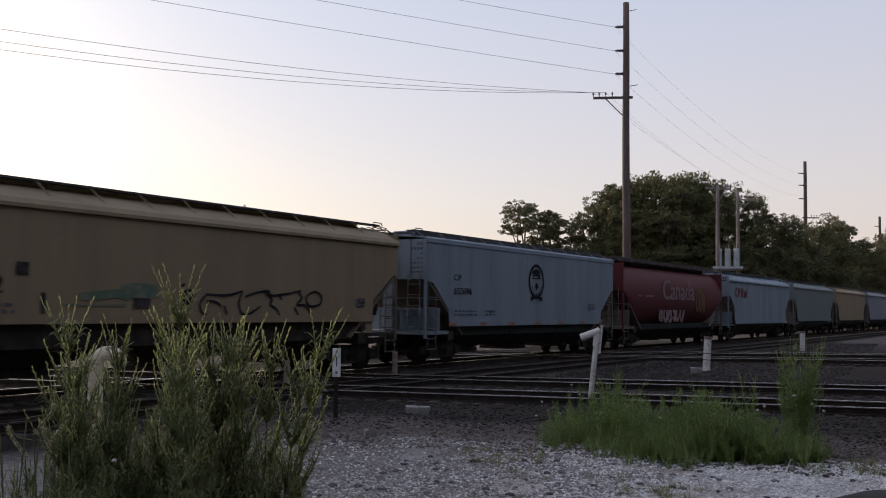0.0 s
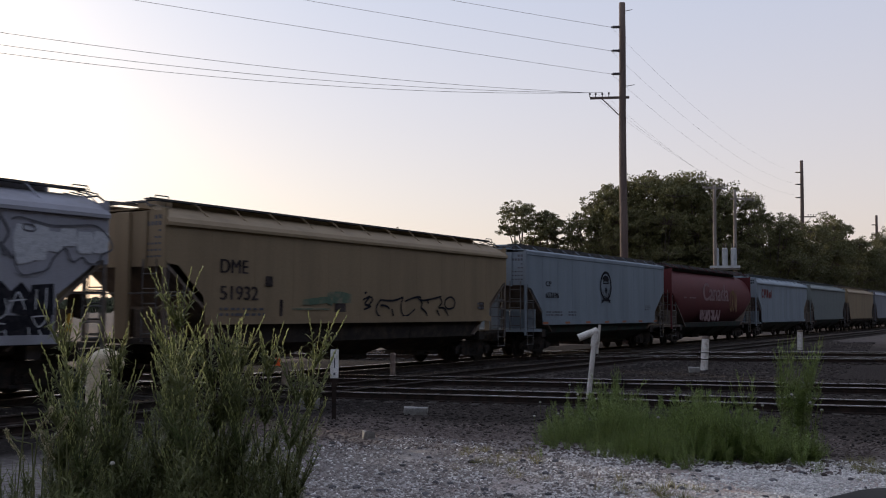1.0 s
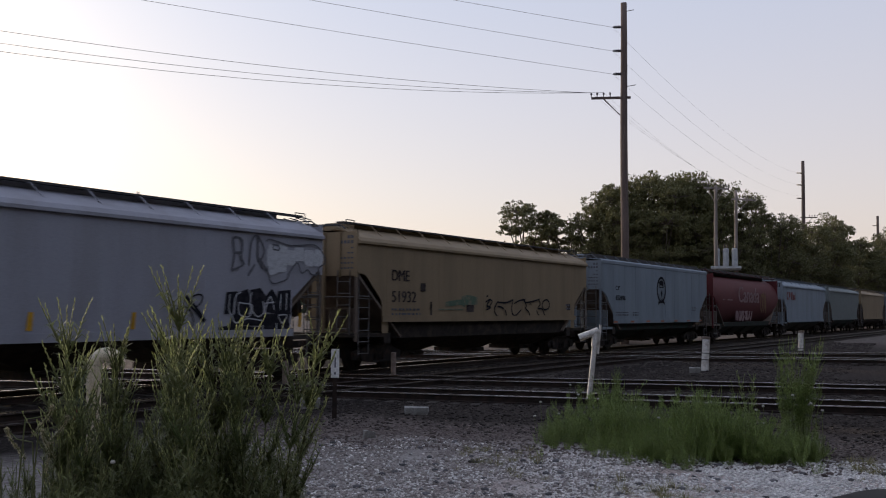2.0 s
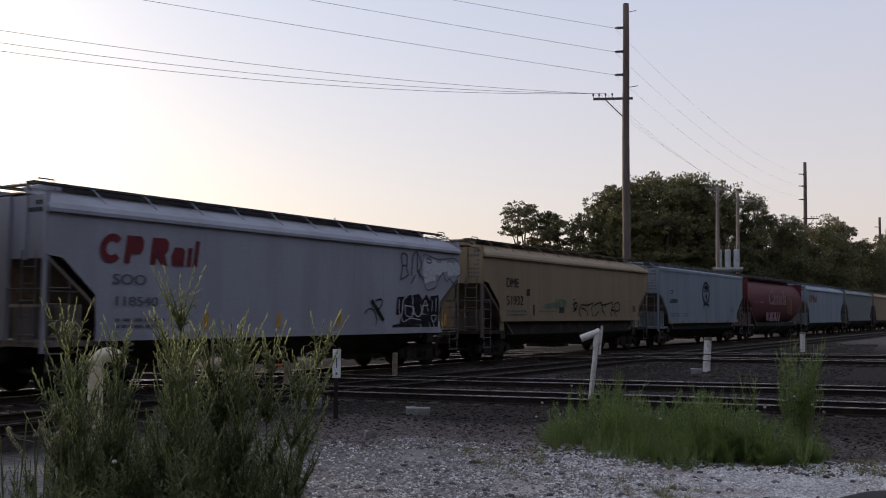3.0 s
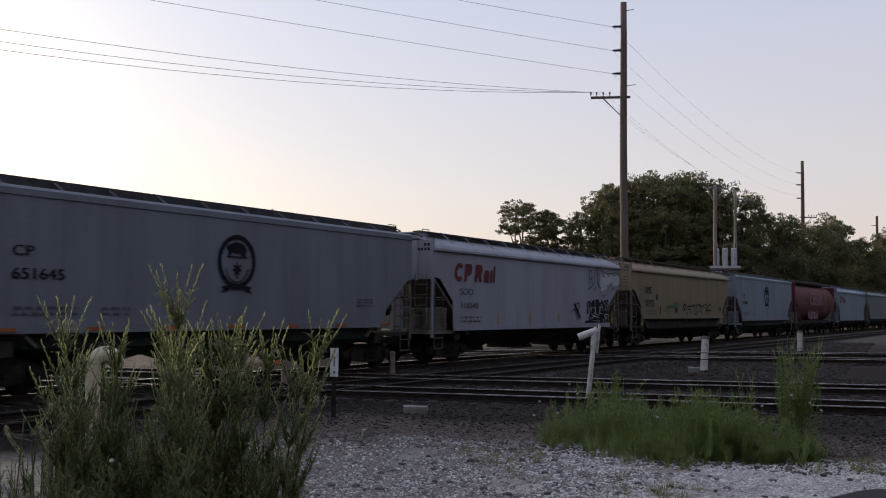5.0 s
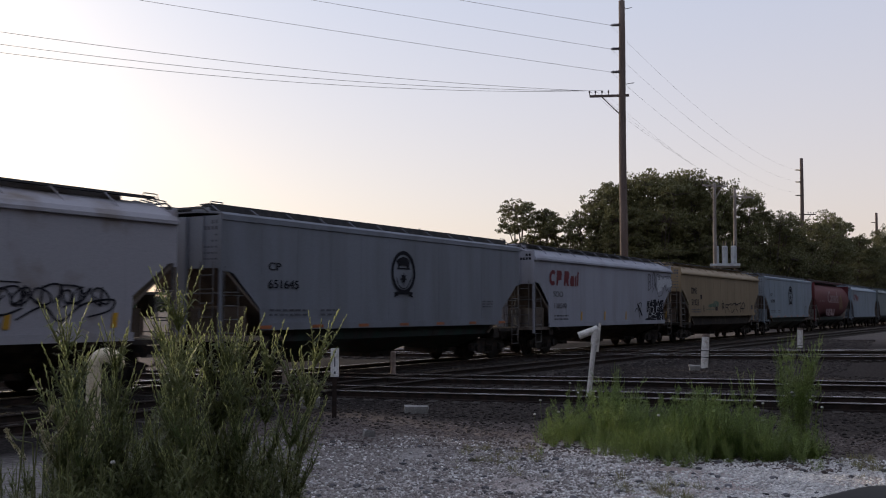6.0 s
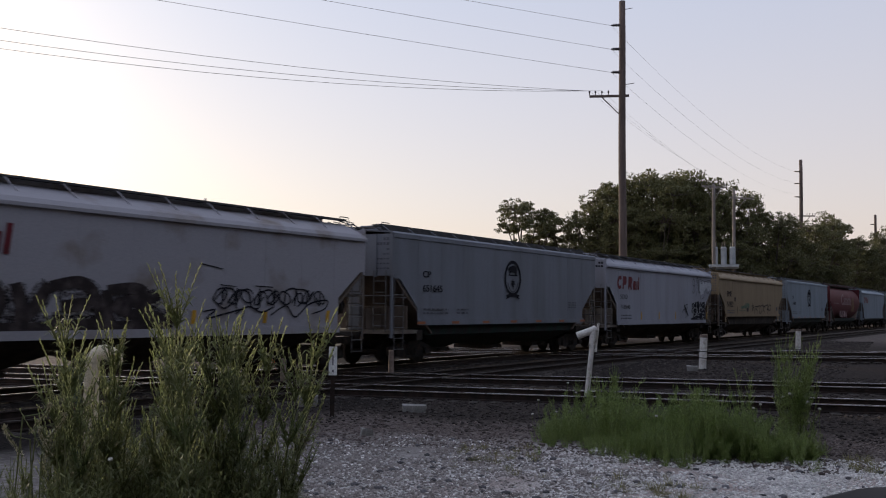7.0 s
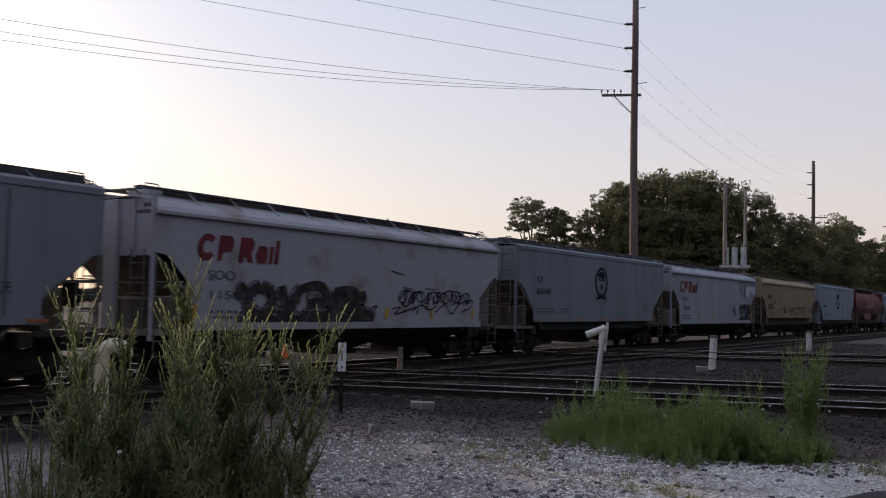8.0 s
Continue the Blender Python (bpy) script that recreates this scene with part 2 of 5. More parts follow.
def speckled(name, colour, cover):
    """Thin spray that lets the paint below show between its specks."""
    m = material(name, colour, 0.85, bump=0, sheen=0.08)
    n, l = m.node_tree.nodes, m.node_tree.links
    at, tex, ramp = n.new("ShaderNodeTexCoord"), n.new("ShaderNodeTexNoise"), n.new("ShaderNodeMapRange")
    tex.inputs["Scale"].default_value, tex.inputs["Detail"].default_value = 22.0, 9
    l.new(at.outputs["Object"], tex.inputs[0])
    ramp.inputs[1].default_value, ramp.inputs[2].default_value = 0.62 - 0.25 * cover, 0.82 - 0.25 * cover
    ramp.inputs[4].default_value = 0.85
    l.new(tex.outputs[0], ramp.inputs[0])
    l.new(ramp.outputs[0], n["Principled BSDF"].inputs["Alpha"])
    return m


M["mist"] = speckled("thin_sprayed_black_paint", (0.035, 0.028, 0.028), 0.9)


# ---- building helpers ----
def part(name, bm, mat, parent=None, label="", smooth=False):
    me = bpy.data.meshes.new(name)
    bm.normal_update()
    bm.to_mesh(me)
    bm.free()
    me.materials.append(mat)
    if smooth:
        for p in me.polygons:
            p.use_smooth = True
    ob = new(name, me)
    if parent is not None:
        ob.parent = parent
    if label:
        ob["label"] = label
    return ob


def thing(name, label, category, group="", kind="", at=None):
    ob = new(name)
    if at is not None:
        ob.matrix_basis = at
    return tagged(ob, label, category, group, kind)


def box(bm, x0, x1, y0, y1, z0, z1):
    v = [bm.verts.new((x, y, z)) for z in (z0, z1) for x, y in ((x0, y0), (x1, y0), (x1, y1), (x0, y1))]
    for q in ((3, 2, 1, 0), (4, 5, 6, 7), (0, 1, 5, 4), (1, 2, 6, 5), (2, 3, 7, 6), (3, 0, 4, 7)):
        bm.faces.new([v[i] for i in q])
    return v


def tube(bm, points, radii, sides=8, caps=True):
    """A round bar along points; radii is a number or one number a point."""
    pts = [Vector(p) for p in points]
    if isinstance(radii, (int, float)):
        radii = [radii] * len(pts)
    rings, side = [], None
    for i, p in enumerate(pts):
        d = (pts[min(i + 1, len(pts) - 1)] - pts[max(i - 1, 0)]).normalized()
        if side is None:
            side = d.orthogonal().normalized()
        side = (side - d * side.dot(d)).normalized()
        up = d.cross(side)
        rings.append([bm.verts.new(p + (side * math.cos(2 * math.pi * k / sides) + up * math.sin(2 * math.pi * k / sides)) * radii[i]) for k in range(sides)])
    for a, b in zip(rings, rings[1:]):
        for k in range(sides):
            bm.faces.new((a[k], a[(k + 1) % sides], b[(k + 1) % sides], b[k]))
    if caps and sides > 2:
        bm.faces.new(rings[0][::-1])
        bm.faces.new(rings[-1])


def loft(bm, rings, close=True, ends=True):
    """Skin between rings of equally many points."""
    made = [[bm.verts.new(p) for p in r] for r in rings]
    n = len(made[0])
    for a, b in zip(made, made[1:]):
        for k in range(n if close else n - 1):
            bm.faces.new((a[k], a[(k + 1) % n], b[(k + 1) % n], b[k]))
    if ends:
        bm.faces.new(made[0][::-1])
        bm.faces.new(made[-1])


def plate(bm, outline, y0, y1):
    """An upright plate: its outline in (x, z), between two values of y."""
    loft(bm, [[(x, y0, z) for x, z in outline], [(x, y1, z) for x, z in outline]])


def disc(bm, centre, axis, radius, thick, sides=20):
    c, a = Vector(centre), Vector(axis).normalized()
    tube(bm, [c - a * thick / 2, c + a * thick / 2], radius, sides)


# ---- the ground: one sheet to the horizon ----
GROUND = -0.22


def height(x, y):
    z = GROUND + 0.05 * noise.noise(Vector((x * 0.35, y * 0.35, 0))) + 0.02 * noise.noise(Vector((x * 1.7, y * 1.7, 3)))
    bed = min(abs(y - 19.97), abs(y - 15.5), abs(x - (19.4 - 0.335 * (y - 14.2))), abs(x - (24.1 - 0.395 * (y - 14.2))))
    k = max(0.0, min(1.0, (2.6 - bed) / 1.2))
    z = z * (1 - k) + (-0.19 + 0.012 * noise.noise(Vector((x * 3, y * 3, 1)))) * k
    if math.hypot(x, y) > 150:
        z = GROUND
    return z


def spaced(stops):
    out = []
    for a, b, step in stops:
        n = max(1, round((b - a) / step))
        out += [a + (b - a) * i / n for i in range(n)]
    return out + [stops[-1][1]]


def ground():
    xs = spaced([(-3000, -300, 300), (-300, -20, 20), (-20, 2, 1), (2, 34, 0.22), (34, 70, 0.8), (70, 300, 10), (300, 3000, 300)])
    ys = spaced([(-3000, -300, 300), (-300, -20, 20), (-20, 0, 1), (0, 24, 0.22), (24, 60, 1.0), (60, 300, 10), (300, 3000, 300)])
    verts = [(x, y, height(x, y)) for y in ys for x in xs]
    w = len(xs)
    faces = [(j * w + i, j * w + i + 1, (j + 1) * w + i + 1, (j + 1) * w + i) for j in range(len(ys) - 1) for i in range(w - 1)]
    me = bpy.data.meshes.new("ground")
    me.from_pydata(verts, [], faces)
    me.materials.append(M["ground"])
    for p in me.polygons:
        p.use_smooth = True
    return tagged(new("ground", me), "grey limestone gravel and dark cinders in a rail yard", "ground", kind="structure")


ground()

# ---- tracks ----
RAIL = [(-0.036, 0), (-0.036, -0.03), (-0.010, -0.045), (-0.010, -0.14), (-0.07, -0.16), (-0.07, -0.175), (0.07, -0.175), (0.07, -0.16), (0.010, -0.14), (0.010, -0.045), (0.036, -0.03), (0.036, 0)]


def track(label, start, end, drop, near_a, near_b, step=0.52, head="railhead"):
    """Two rails on timber ties from start to end; drop keeps crossing rails off one plane. Ties between near_a and near_b metres are pieces."""
    a, b = Vector((*start, 0)), Vector((*end, 0))
    d = (b - a).normalized()
    side = Vector((-d.y, d.x, 0))
    length = (b - a).length
    turn = math.degrees(math.atan2(d.y, d.x))
    tr = thing("track", label, "railway track", "crossing tracks", "structure", pose(a.x, a.y, -drop, 0, 0, turn))
    for off in (-0.7535, 0.7535):
        bm = bmesh.new()
        loft(bm, [[(x, off + u, w) for u, w in RAIL] for x in (0, length)])
        rail = part("rail", bm, M["rust"], tr, "rusty steel rail with a worn bright head")
        bm = bmesh.new()
        crown = [(-0.0375, -0.024), (-0.0375, -0.012), (-0.031, -0.004), (-0.018, 0.0005), (-0.006, 0.002), (0.006, 0.002), (0.018, 0.0005), (0.031, -0.004), (0.0375, -0.012), (0.0375, -0.024)]
        loft(bm, [[(x, off + u, w) for u, w in crown] for x in (0, length)])
        part("rail_head", bm, M[head], rail, "worn running surface")
    bm = bmesh.new()
    box(bm, -0.11, 0.11, -1.28, 1.28, -0.30, -0.172)
    bmesh.ops.bevel(bm, geom=bm.edges[:], offset=0.012, segments=1, affect="EDGES")
    tie = part("tie", bm, M["tie"], tr)
    rest = []
    n = int(length / step)
    for i in range(n):
        x = i * step + 0.2
        m = pose(x, random.uniform(-0.06, 0.06), random.uniform(-0.012, 0.008), 0, 0, random.uniform(-1.5, 1.5))
        if near_a < x < near_b:
            o = tie.copy()
            scene.collection.objects.link(o)
            o.parent, o.matrix_basis = tr, m
        else:
            rest.append(m)
    corners = [v.co.copy() for v in tie.data.vertices]
    quads = [tuple(p.vertices) for p in tie.data.polygons]
    vs, fs = [], []
    for m in rest:
        k = len(vs)
        vs += [m @ c for c in corners]
        fs += [tuple(k + i for i in q) for q in quads]
    if vs:
        me = bpy.data.meshes.new("far_ties")
        me.from_pydata(vs, [], fs)
        me.materials.append(M["tie"])
        far = new("far_ties", me)
        far.parent = tr
        tagged(far, kind="stuff")
    tie.matrix_basis = pose(near_a + 0.05, 0, 0)
    return tr


track("rusty main track under the grain train", (-90, 19.97), (420, 19.97), 0.0, 98, 160)
track("empty second main track with rusty rails", (-90, 15.5), (420, 15.5), 0.0, 98, 160, head="dullhead")


def slanted(x0, y0, slope, ya, yb):
    return (x0 + slope * (ya - y0), ya), (x0 + slope * (yb - y0), yb)


a, b = slanted(19.1, 14.2, -0.330, 75, -24)
track("worn branch track crossing the main line", a, b, 0.004, 45, 100)
a, b = slanted(23.95, 14.2, -0.400, 75, -24)
track("second worn branch track crossing the main line", a, b, 0.008, 45, 100)
a, b = slanted(41.0, 14.2, -0.52, 60, -14)
track("far branch track crossing the main line", a, b, 0.004, 30, 70)
a, b = slanted(46.9, 14.2, -0.66, 60, -14)
track("farthest branch track crossing the main line", a, b, 0.008, 30, 70)

# ---- the train ----
TRACK_Y = 19.97


def letters(parent, text, x0, x1, z0, z1, y, mat, label=""):
    """Painted writing that fills the box x0 to x1, z0 to z1 on the side at y, facing -Y."""
    cu = bpy.data.curves.new("writing", "FONT")
    cu.body, cu.extrude, cu.offset = text, 0.0, 0.0
    tmp = new("writing_source", cu)
    me = bpy.data.meshes.new_from_object(tmp.evaluated_get(bpy.context.evaluated_depsgraph_get()))
    bpy.data.objects.remove(tmp)
    xs, ys = [v.co.x for v in me.vertices], [v.co.y for v in me.vertices]
    sx, sz = (x1 - x0) / (max(xs) - min(xs)), (z1 - z0) / (max(ys) - min(ys))
    lx, ly = min(xs), min(ys)
    for v in me.vertices:
        v.co = (x0 + (v.co.x - lx) * sx, y, z0 + (v.co.y - ly) * sz)
    bm = bmesh.new()
    bm.from_mesh(me)
    twin = bmesh.ops.duplicate(bm, geom=bm.verts[:] + bm.edges[:] + bm.faces[:])  # a second coat, a little aside, makes the strokes bold
    for v in twin["geom"]:
        if isinstance(v, bmesh.types.BMVert):
            v.co += Vector((0.09 * (z1 - z0), -0.0008, 0.0))
    bm.to_mesh(me)
    bm.free()
    me.materials.append(mat)
    ob = new("writing", me)
    ob.parent = parent
    if label:
        ob["label"] = label
    return ob


def painted(parent, name, shapes, y, mat, label=""):
    """Flat painted shapes on a side at y: outlines in (x, z)."""
    bm = bmesh.new()
    for s in shapes:
        bm.faces.new([bm.verts.new((x, y - 0.00004 * len(bm.verts), z)) for x, z in s])
    bmesh.ops.remove_doubles(bm, verts=bm.verts[:], dist=0.0006)
    return part(name, bm, mat, parent, label)


def sprayed(parent, strokes, y, mat, label):
    """A sprayed tag, stroke by stroke."""
    for i, s in enumerate(strokes):
        painted(parent, "graffiti_stroke", s, y - 0.0004 * i, mat, label)


def dabs(parent, shapes, y, mat, label):
    for s in shapes:
        painted(parent, "yellow_dab", [s], y, mat, label)


def ribbon(points, width):
    """Outlines of a brushed stroke along points."""
    out = []
    pts = [Vector((p[0], p[1])) for p in points]
    n = len(pts)
    rims = []
    for i, p in enumerate(pts):
        d = (pts[min(i + 1, n - 1)] - pts[max(i - 1, 0)]).normalized()
        s = Vector((-d.y, d.x)) * width * (0.6 + 0.4 * math.sin(math.pi * min(1, max(0, (i + 0.6) / n))) ** 0.4) / 2
        rims.append((p - s, p + s))
    for (a, b), (c, d) in zip(rims, rims[1:]):
        out.append([tuple(a), tuple(c), tuple(d), tuple(b)])
    return out


def brush(points, width):
    """A stroke smoothed through a few points."""
    p = [points[0]] + list(points) + [points[-1]]
    out = []
    for a, b, c, d in zip(p, p[1:], p[2:], p[3:]):
        for i in range(6):
            t = i / 6
            out.append(tuple(0.5 * (2 * b[k] + (c[k] - a[k]) * t + (2 * a[k] - 5 * b[k] + 4 * c[k] - d[k]) * t * t + (3 * b[k] - a[k] - 3 * c[k] + d[k]) * t ** 3) for k in (0, 1)))
    return ribbon(out + [points[-1]], width)


def scrawl(rng, x0, x1, z0, z1, signs, width):
    """Loops and strokes of no meaning, side by side in a box."""
    out = []
    for k in range(signs):
        cx, w = x0 + (x1 - x0) * (k + 0.5) / signs, (x1 - x0) / signs * 0.62
        cz, h = (z0 + z1) / 2 + rng.uniform(-0.05, 0.05), (z1 - z0) / 2
        a0, turns = rng.uniform(0, 6.28), rng.choice((1.0, 1.4, -1.2, 0.8))
        px, pz = rng.uniform(0.8, 1.3), rng.uniform(1.6, 2.2)
        pts = [(cx + w * 0.75 * math.cos(a0 + 6.28 * turns * px * i / 26), cz + h * (0.85 - 0.1 * i / 26) * math.sin(a0 + 6.28 * turns * pz * i / 52 * 1.2)) for i in range(27)]
        out.append(ribbon(pts, width))
        if rng.random() < 0.6:
            s = rng.uniform(-0.3, 0.3)
            out.append(ribbon([(cx + s * w + 0.2 * w * j / 6, z0 + (z1 - z0) * j / 6) for j in range(7)], width * 1.2))
    return out


def ring(cx, cz, rx, rz, width, n=40, a0=0, a1=360):
    p = [(math.cos(radians(a0 + (a1 - a0) * i / n)), math.sin(radians(a0 + (a1 - a0) * i / n))) for i in range(n + 1)]
    return [[(cx + rx * c, cz + rz * s), (cx + rx * e, cz + rz * f), (cx + (rx - width) * e, cz + (rz - width) * f), (cx + (rx - width) * c, cz + (rz - width) * s)] for (c, s), (e, f) in zip(p, p[1:])]


def truck(car, x):
    """A two-axle bogie: side frames, bolster, springs, and two wheelsets that roll."""
    tk = new("truck")
    tk.parent, tk.matrix_basis = car, pose(x, 0, 0)
    side = [(-1.28, 0.36), (-1.10, 0.36), (-0.55, 0.26), (0.55, 0.26), (1.10, 0.36), (1.28, 0.36), (1.28, 0.60), (1.02, 0.66), (0.55, 0.82), (-0.55, 0.82), (-1.02, 0.66), (-1.28, 0.60)]
    for s in (-1, 1):
        bm = bmesh.new()
        plate(bm, side, s * 1.06 - 0.07, s * 1.06 + 0.07)
        box(bm, -0.36, 0.36, s * 1.06 - 0.12, s * 1.06 + 0.12, 0.24, 0.31)
        box(bm, -0.95, -0.76, s * 1.14 - 0.03, s * 1.14 + 0.03, 0.36, 0.62)
        box(bm, 0.76, 0.95, s * 1.14 - 0.03, s * 1.14 + 0.03, 0.36, 0.62)
        for k in (-0.89, 0.89):
            disc(bm, (k, s * 1.16, 0.46), (0, 1, 0), 0.13, 0.12, 14)
        part("side_frame", bm, M["iron"], tk)
        for k in (-0.2, 0.0, 0.2):
            bm = bmesh.new()
            tube(bm, [(k + 0.06 * math.cos(j * 1.05), s * 1.15 + 0.06 * math.sin(j * 1.05), 0.32 + 0.0085 * j) for j in range(28)], 0.014, 5)
            part("spring", bm, M["iron"], tk)
    bm = bmesh.new()
    box(bm, -0.22, 0.22, -1.15, 1.15, 0.55, 0.80)
    disc(bm, (0, 0, 0.88), (0, 0, 1), 0.22, 0.18, 14)
    part("bolster", bm, M["iron"], tk)
    sets = []
    for k in (-0.89, 0.89):
        bm = bmesh.new()
        tube(bm, [(0, -1.12, 0), (0, 1.12, 0)], 0.075, 10)
        for s in (-1, 1):
            disc(bm, (0, s * 0.765, 0), (0, 1, 0), 0.457, 0.10, 28)
            disc(bm, (0, s * 0.70, 0), (0, 1, 0), 0.485, 0.03, 28)
            disc(bm, (0, s * 0.83, 0), (0, 1, 0), 0.16, 0.06, 14)
            for q in range(3):
                an = q * 2.094
                disc(bm, (0.06 * math.cos(an), s * 1.13, 0.06 * math.sin(an)), (0, 1, 0), 0.018, 0.05, 6)
        ws = part("wheelset", bm, M["iron"], tk, "steel wheels on one axle")
        ws.matrix_basis = pose(k, 0, 0.46)
        sets.append(ws)
    return sets


WHEELS = []


def hopper(kind, left, right, paint, label, roof_paint=None, sill=1.25):
    """A covered hopper wagon from left to right at the clip's start. kind: 'ribbed', 'smooth' or 'round' sides."""
    L = right - left
    h = L / 2
    car = thing("grain_hopper_car", label, "railway wagon", "cars of the grain train")
    car.matrix_basis = pose((left + right) / 2, TRACK_Y, 0)
    mat, rp = M[paint], M[roof_paint or paint]
    W = 1.59
    cut = 1.3 if kind != "smooth" else 1.45
    # sides, with the corners cut away over the trucks
    if kind == "round":
        prof = [(-0.95, 1.30)] + [(-1.62 * math.cos(radians(q)) ** 0.72, 2.78 + 1.66 * math.sin(radians(q))) for q in range(-55, 71, 9)] + [(-0.5, 4.46)]
        for s in (1, -1):
            bm = bmesh.new()
            rows_ = []
            for t_ in range(0, 31):
                x = -h + L * t_ / 30
                edge = min(x + h, h - x)
                r_ = []
                for y, z in prof:
                    low = 3.0 - max(0.0, (edge - 0.0)) * 0.9
                    r_.append((x, s * y, max(z, min(low, 4.46))))
                rows_.append(r_)
            loft(bm, rows_, close=False, ends=False)
            part("side_wall", bm, mat, car, smooth=True)
        bm = bmesh.new()
        box(bm, -h, h, -0.52, 0.52, 4.42, 4.47)
        part("roof", bm, rp, car)
        eave = 4.3
    else:
        eave = 4.02 if kind == "ribbed" else 4.28
        top = 4.44 if kind == "ribbed" else 4.50
        a0, a1, a2 = (3.10, 3.05, 2.25) if kind == "ribbed" else (2.95, 2.90, 1.95)
        outline = [(-h, eave), (-h, a0), (-h + 0.42, a1), (-h + cut, a2), (-h + cut + 0.05, sill), (h - cut - 0.05, sill), (h - cut, a2), (h - 0.25, a1), (h, a0), (h, eave)]
        for s in (-1, 1):
            bm = bmesh.new()
            plate(bm, outline, s * (W - 0.02), s * W)
            wall = part("side_wall", bm, mat, car)
            k = max(4, round(L / 1.55))
            for i in range(1, k):
                x = -h + L * i / k
                z0 = sill + 0.14 if cut + 0.1 < x + h < L - cut - 0.1 else 2.9
                bm = bmesh.new()
                box(bm, x - 0.022, x + 0.022, s * (W + 0.001) - 0.0025, s * (W + 0.001) + 0.0025, z0, eave - 0.02)
                part("seam", bm, mat, wall)
            bm = bmesh.new()
            box(bm, -h + cut, h - cut, s * (W + 0.035) - 0.03, s * (W + 0.035) + 0.03, sill - 0.06, sill + 0.14)
            part("side_sill", bm, mat, car)
            bm = bmesh.new()
            if kind == "ribbed":
                curve = [(W, eave), (W + 0.085, eave + 0.02), (W + 0.085, eave + 0.10), (W - 0.02, eave + 0.22), (W - 0.30, top - 0.06), (0.64, 4.63), (0.64, 4.59), (W - 0.32, top - 0.10), (W - 0.06, eave + 0.18), (W - 0.02, eave)]
            else:
                curve = [(W, eave), (W + 0.03, eave + 0.02), (W + 0.03, eave + 0.16), (W - 0.06, eave + 0.23), (0.55, top + 0.06), (0.55, top + 0.03), (W - 0.1, eave + 0.18), (W - 0.02, eave)]
            loft(bm, [[(x, s * y, z) for y, z in curve] for x in (-h, h)])
            part("roof_edge", bm, rp, car)
        bm = bmesh.new()
        box(bm, -h, h, -0.56, 0.56, top + 0.03, top + 0.07)
        part("roof", bm, rp, car)
    # ends and slope sheets
    for s in (-1, 1):
        bm = bmesh.new()
        x0, x1 = (s * h - 0.03, s * h) if s > 0 else (-h, -h + 0.03)
        box(bm, x0, x1, -W + 0.02, W - 0.02, 3.02, 4.42)
        part("end_wall", bm, mat, car)
        bm = bmesh.new()
        box(bm, s * (h + 0.03) - 0.06, s * (h + 0.03) + 0.06, -0.31, 0.20, 1.2 if s < 0 else 2.95, 4.42)
        bmesh.ops.bevel(bm, geom=bm.edges[:], offset=0.02, segments=1, affect="EDGES")
        part("end_column", bm, mat, car)
        bm = bmesh.new()
        box(bm, s * (h + 0.02) - 0.03, s * (h + 0.02) + 0.03, -0.92, -0.84, 2.98, 4.42)
        part("end_rib", bm, mat, car)
        bm = bmesh.new()
        loft(bm, [[(s * (h - 0.02), y, 3.04), (s * (h - 2.4), y, 1.05), (s * (h - 2.46), y, 1.09), (s * (h - 0.08), y, 3.10)] for y in (-W + 0.03, W - 0.03)])
        part("slope_sheet", bm, M["slope"], car, "grimy brown slope sheet")
        bm = bmesh.new()
        wide_ = 1.5 if s < 0 and paint != "tan" else 0.9
        box(bm, min(s * (h - 0.95), s * (h - 1.0)), max(s * (h - 0.95), s * (h - 1.0)), -wide_, wide_, 1.22, 2.02)
        box(bm, min(s * (h - 0.1), s * (h - 1.0)), max(s * (h - 0.1), s * (h - 1.0)), -0.42, -0.36, 1.22, 1.95)
        box(bm, min(s * (h - 0.1), s * (h - 1.0)), max(s * (h - 0.1), s * (h - 1.0)), 0.36, 0.42, 1.22, 1.95)
        # right end always dark; left end follows the car's paint
        part("end_bulkhead", bm, M["slope"] if s > 0 or paint in ("tan", "grey") else mat if paint == "blue" else M["grimepanel"], car)
        bm = bmesh.new()
        box(bm, min(s * (h - 1.55), s * (h + 0.02)), max(s * (h - 1.55), s * (h + 0.02)), -1.52, 1.52, 1.08, 1.20)
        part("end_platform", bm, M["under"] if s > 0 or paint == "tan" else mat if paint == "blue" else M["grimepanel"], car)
        # corner posts, ladders and rails
        for y in (-1.53, 1.53):
            bm = bmesh.new()
            box(bm, s * (h - 0.02) - 0.05, s * (h - 0.02) + 0.05, y - 0.05, y + 0.05, 2.98, 4.46)
            part("corner_post", bm, mat, car)
            bm = bmesh.new()
            box(bm, s * (h - 0.02) - 0.04, s * (h - 0.02) + 0.04, y - 0.04, y + 0.04, 0.95, 2.98)
            part("lower_post", bm, mat if s < 0 and y < 0 and paint != "tan" else M["slope"], car)
            bm = bmesh.new()
            for x in (s * (h - 0.10), s * (h - 0.62)):
                tube(bm, [(x, y * 1.035, 0.55), (x, y * 1.035, 3.06 if abs(x) > h - 0.3 else 2.55)], 0.017, 6)
            for j in range(7):
                z = 0.58 + 0.36 * j
                if z < 2.6:
                    tube(bm, [(s * (h - 0.10), y * 1.035, z), (s * (h - 0.62), y * 1.035, z)], 0.016, 6)
            part("side_ladder", bm, M["dirty"], car)
        bm = bmesh.new()
        for y in (-1.35, -0.85):
            tube(bm, [(s * (h + 0.07), y, 1.15), (s * (h + 0.07), y, 3.2)], 0.018, 6)
        for j in range(5):
            tube(bm, [(s * (h + 0.07), -1.35, 1.35 + 0.37 * j), (s * (h + 0.07), -0.85, 1.35 + 0.37 * j)], 0.016, 6)
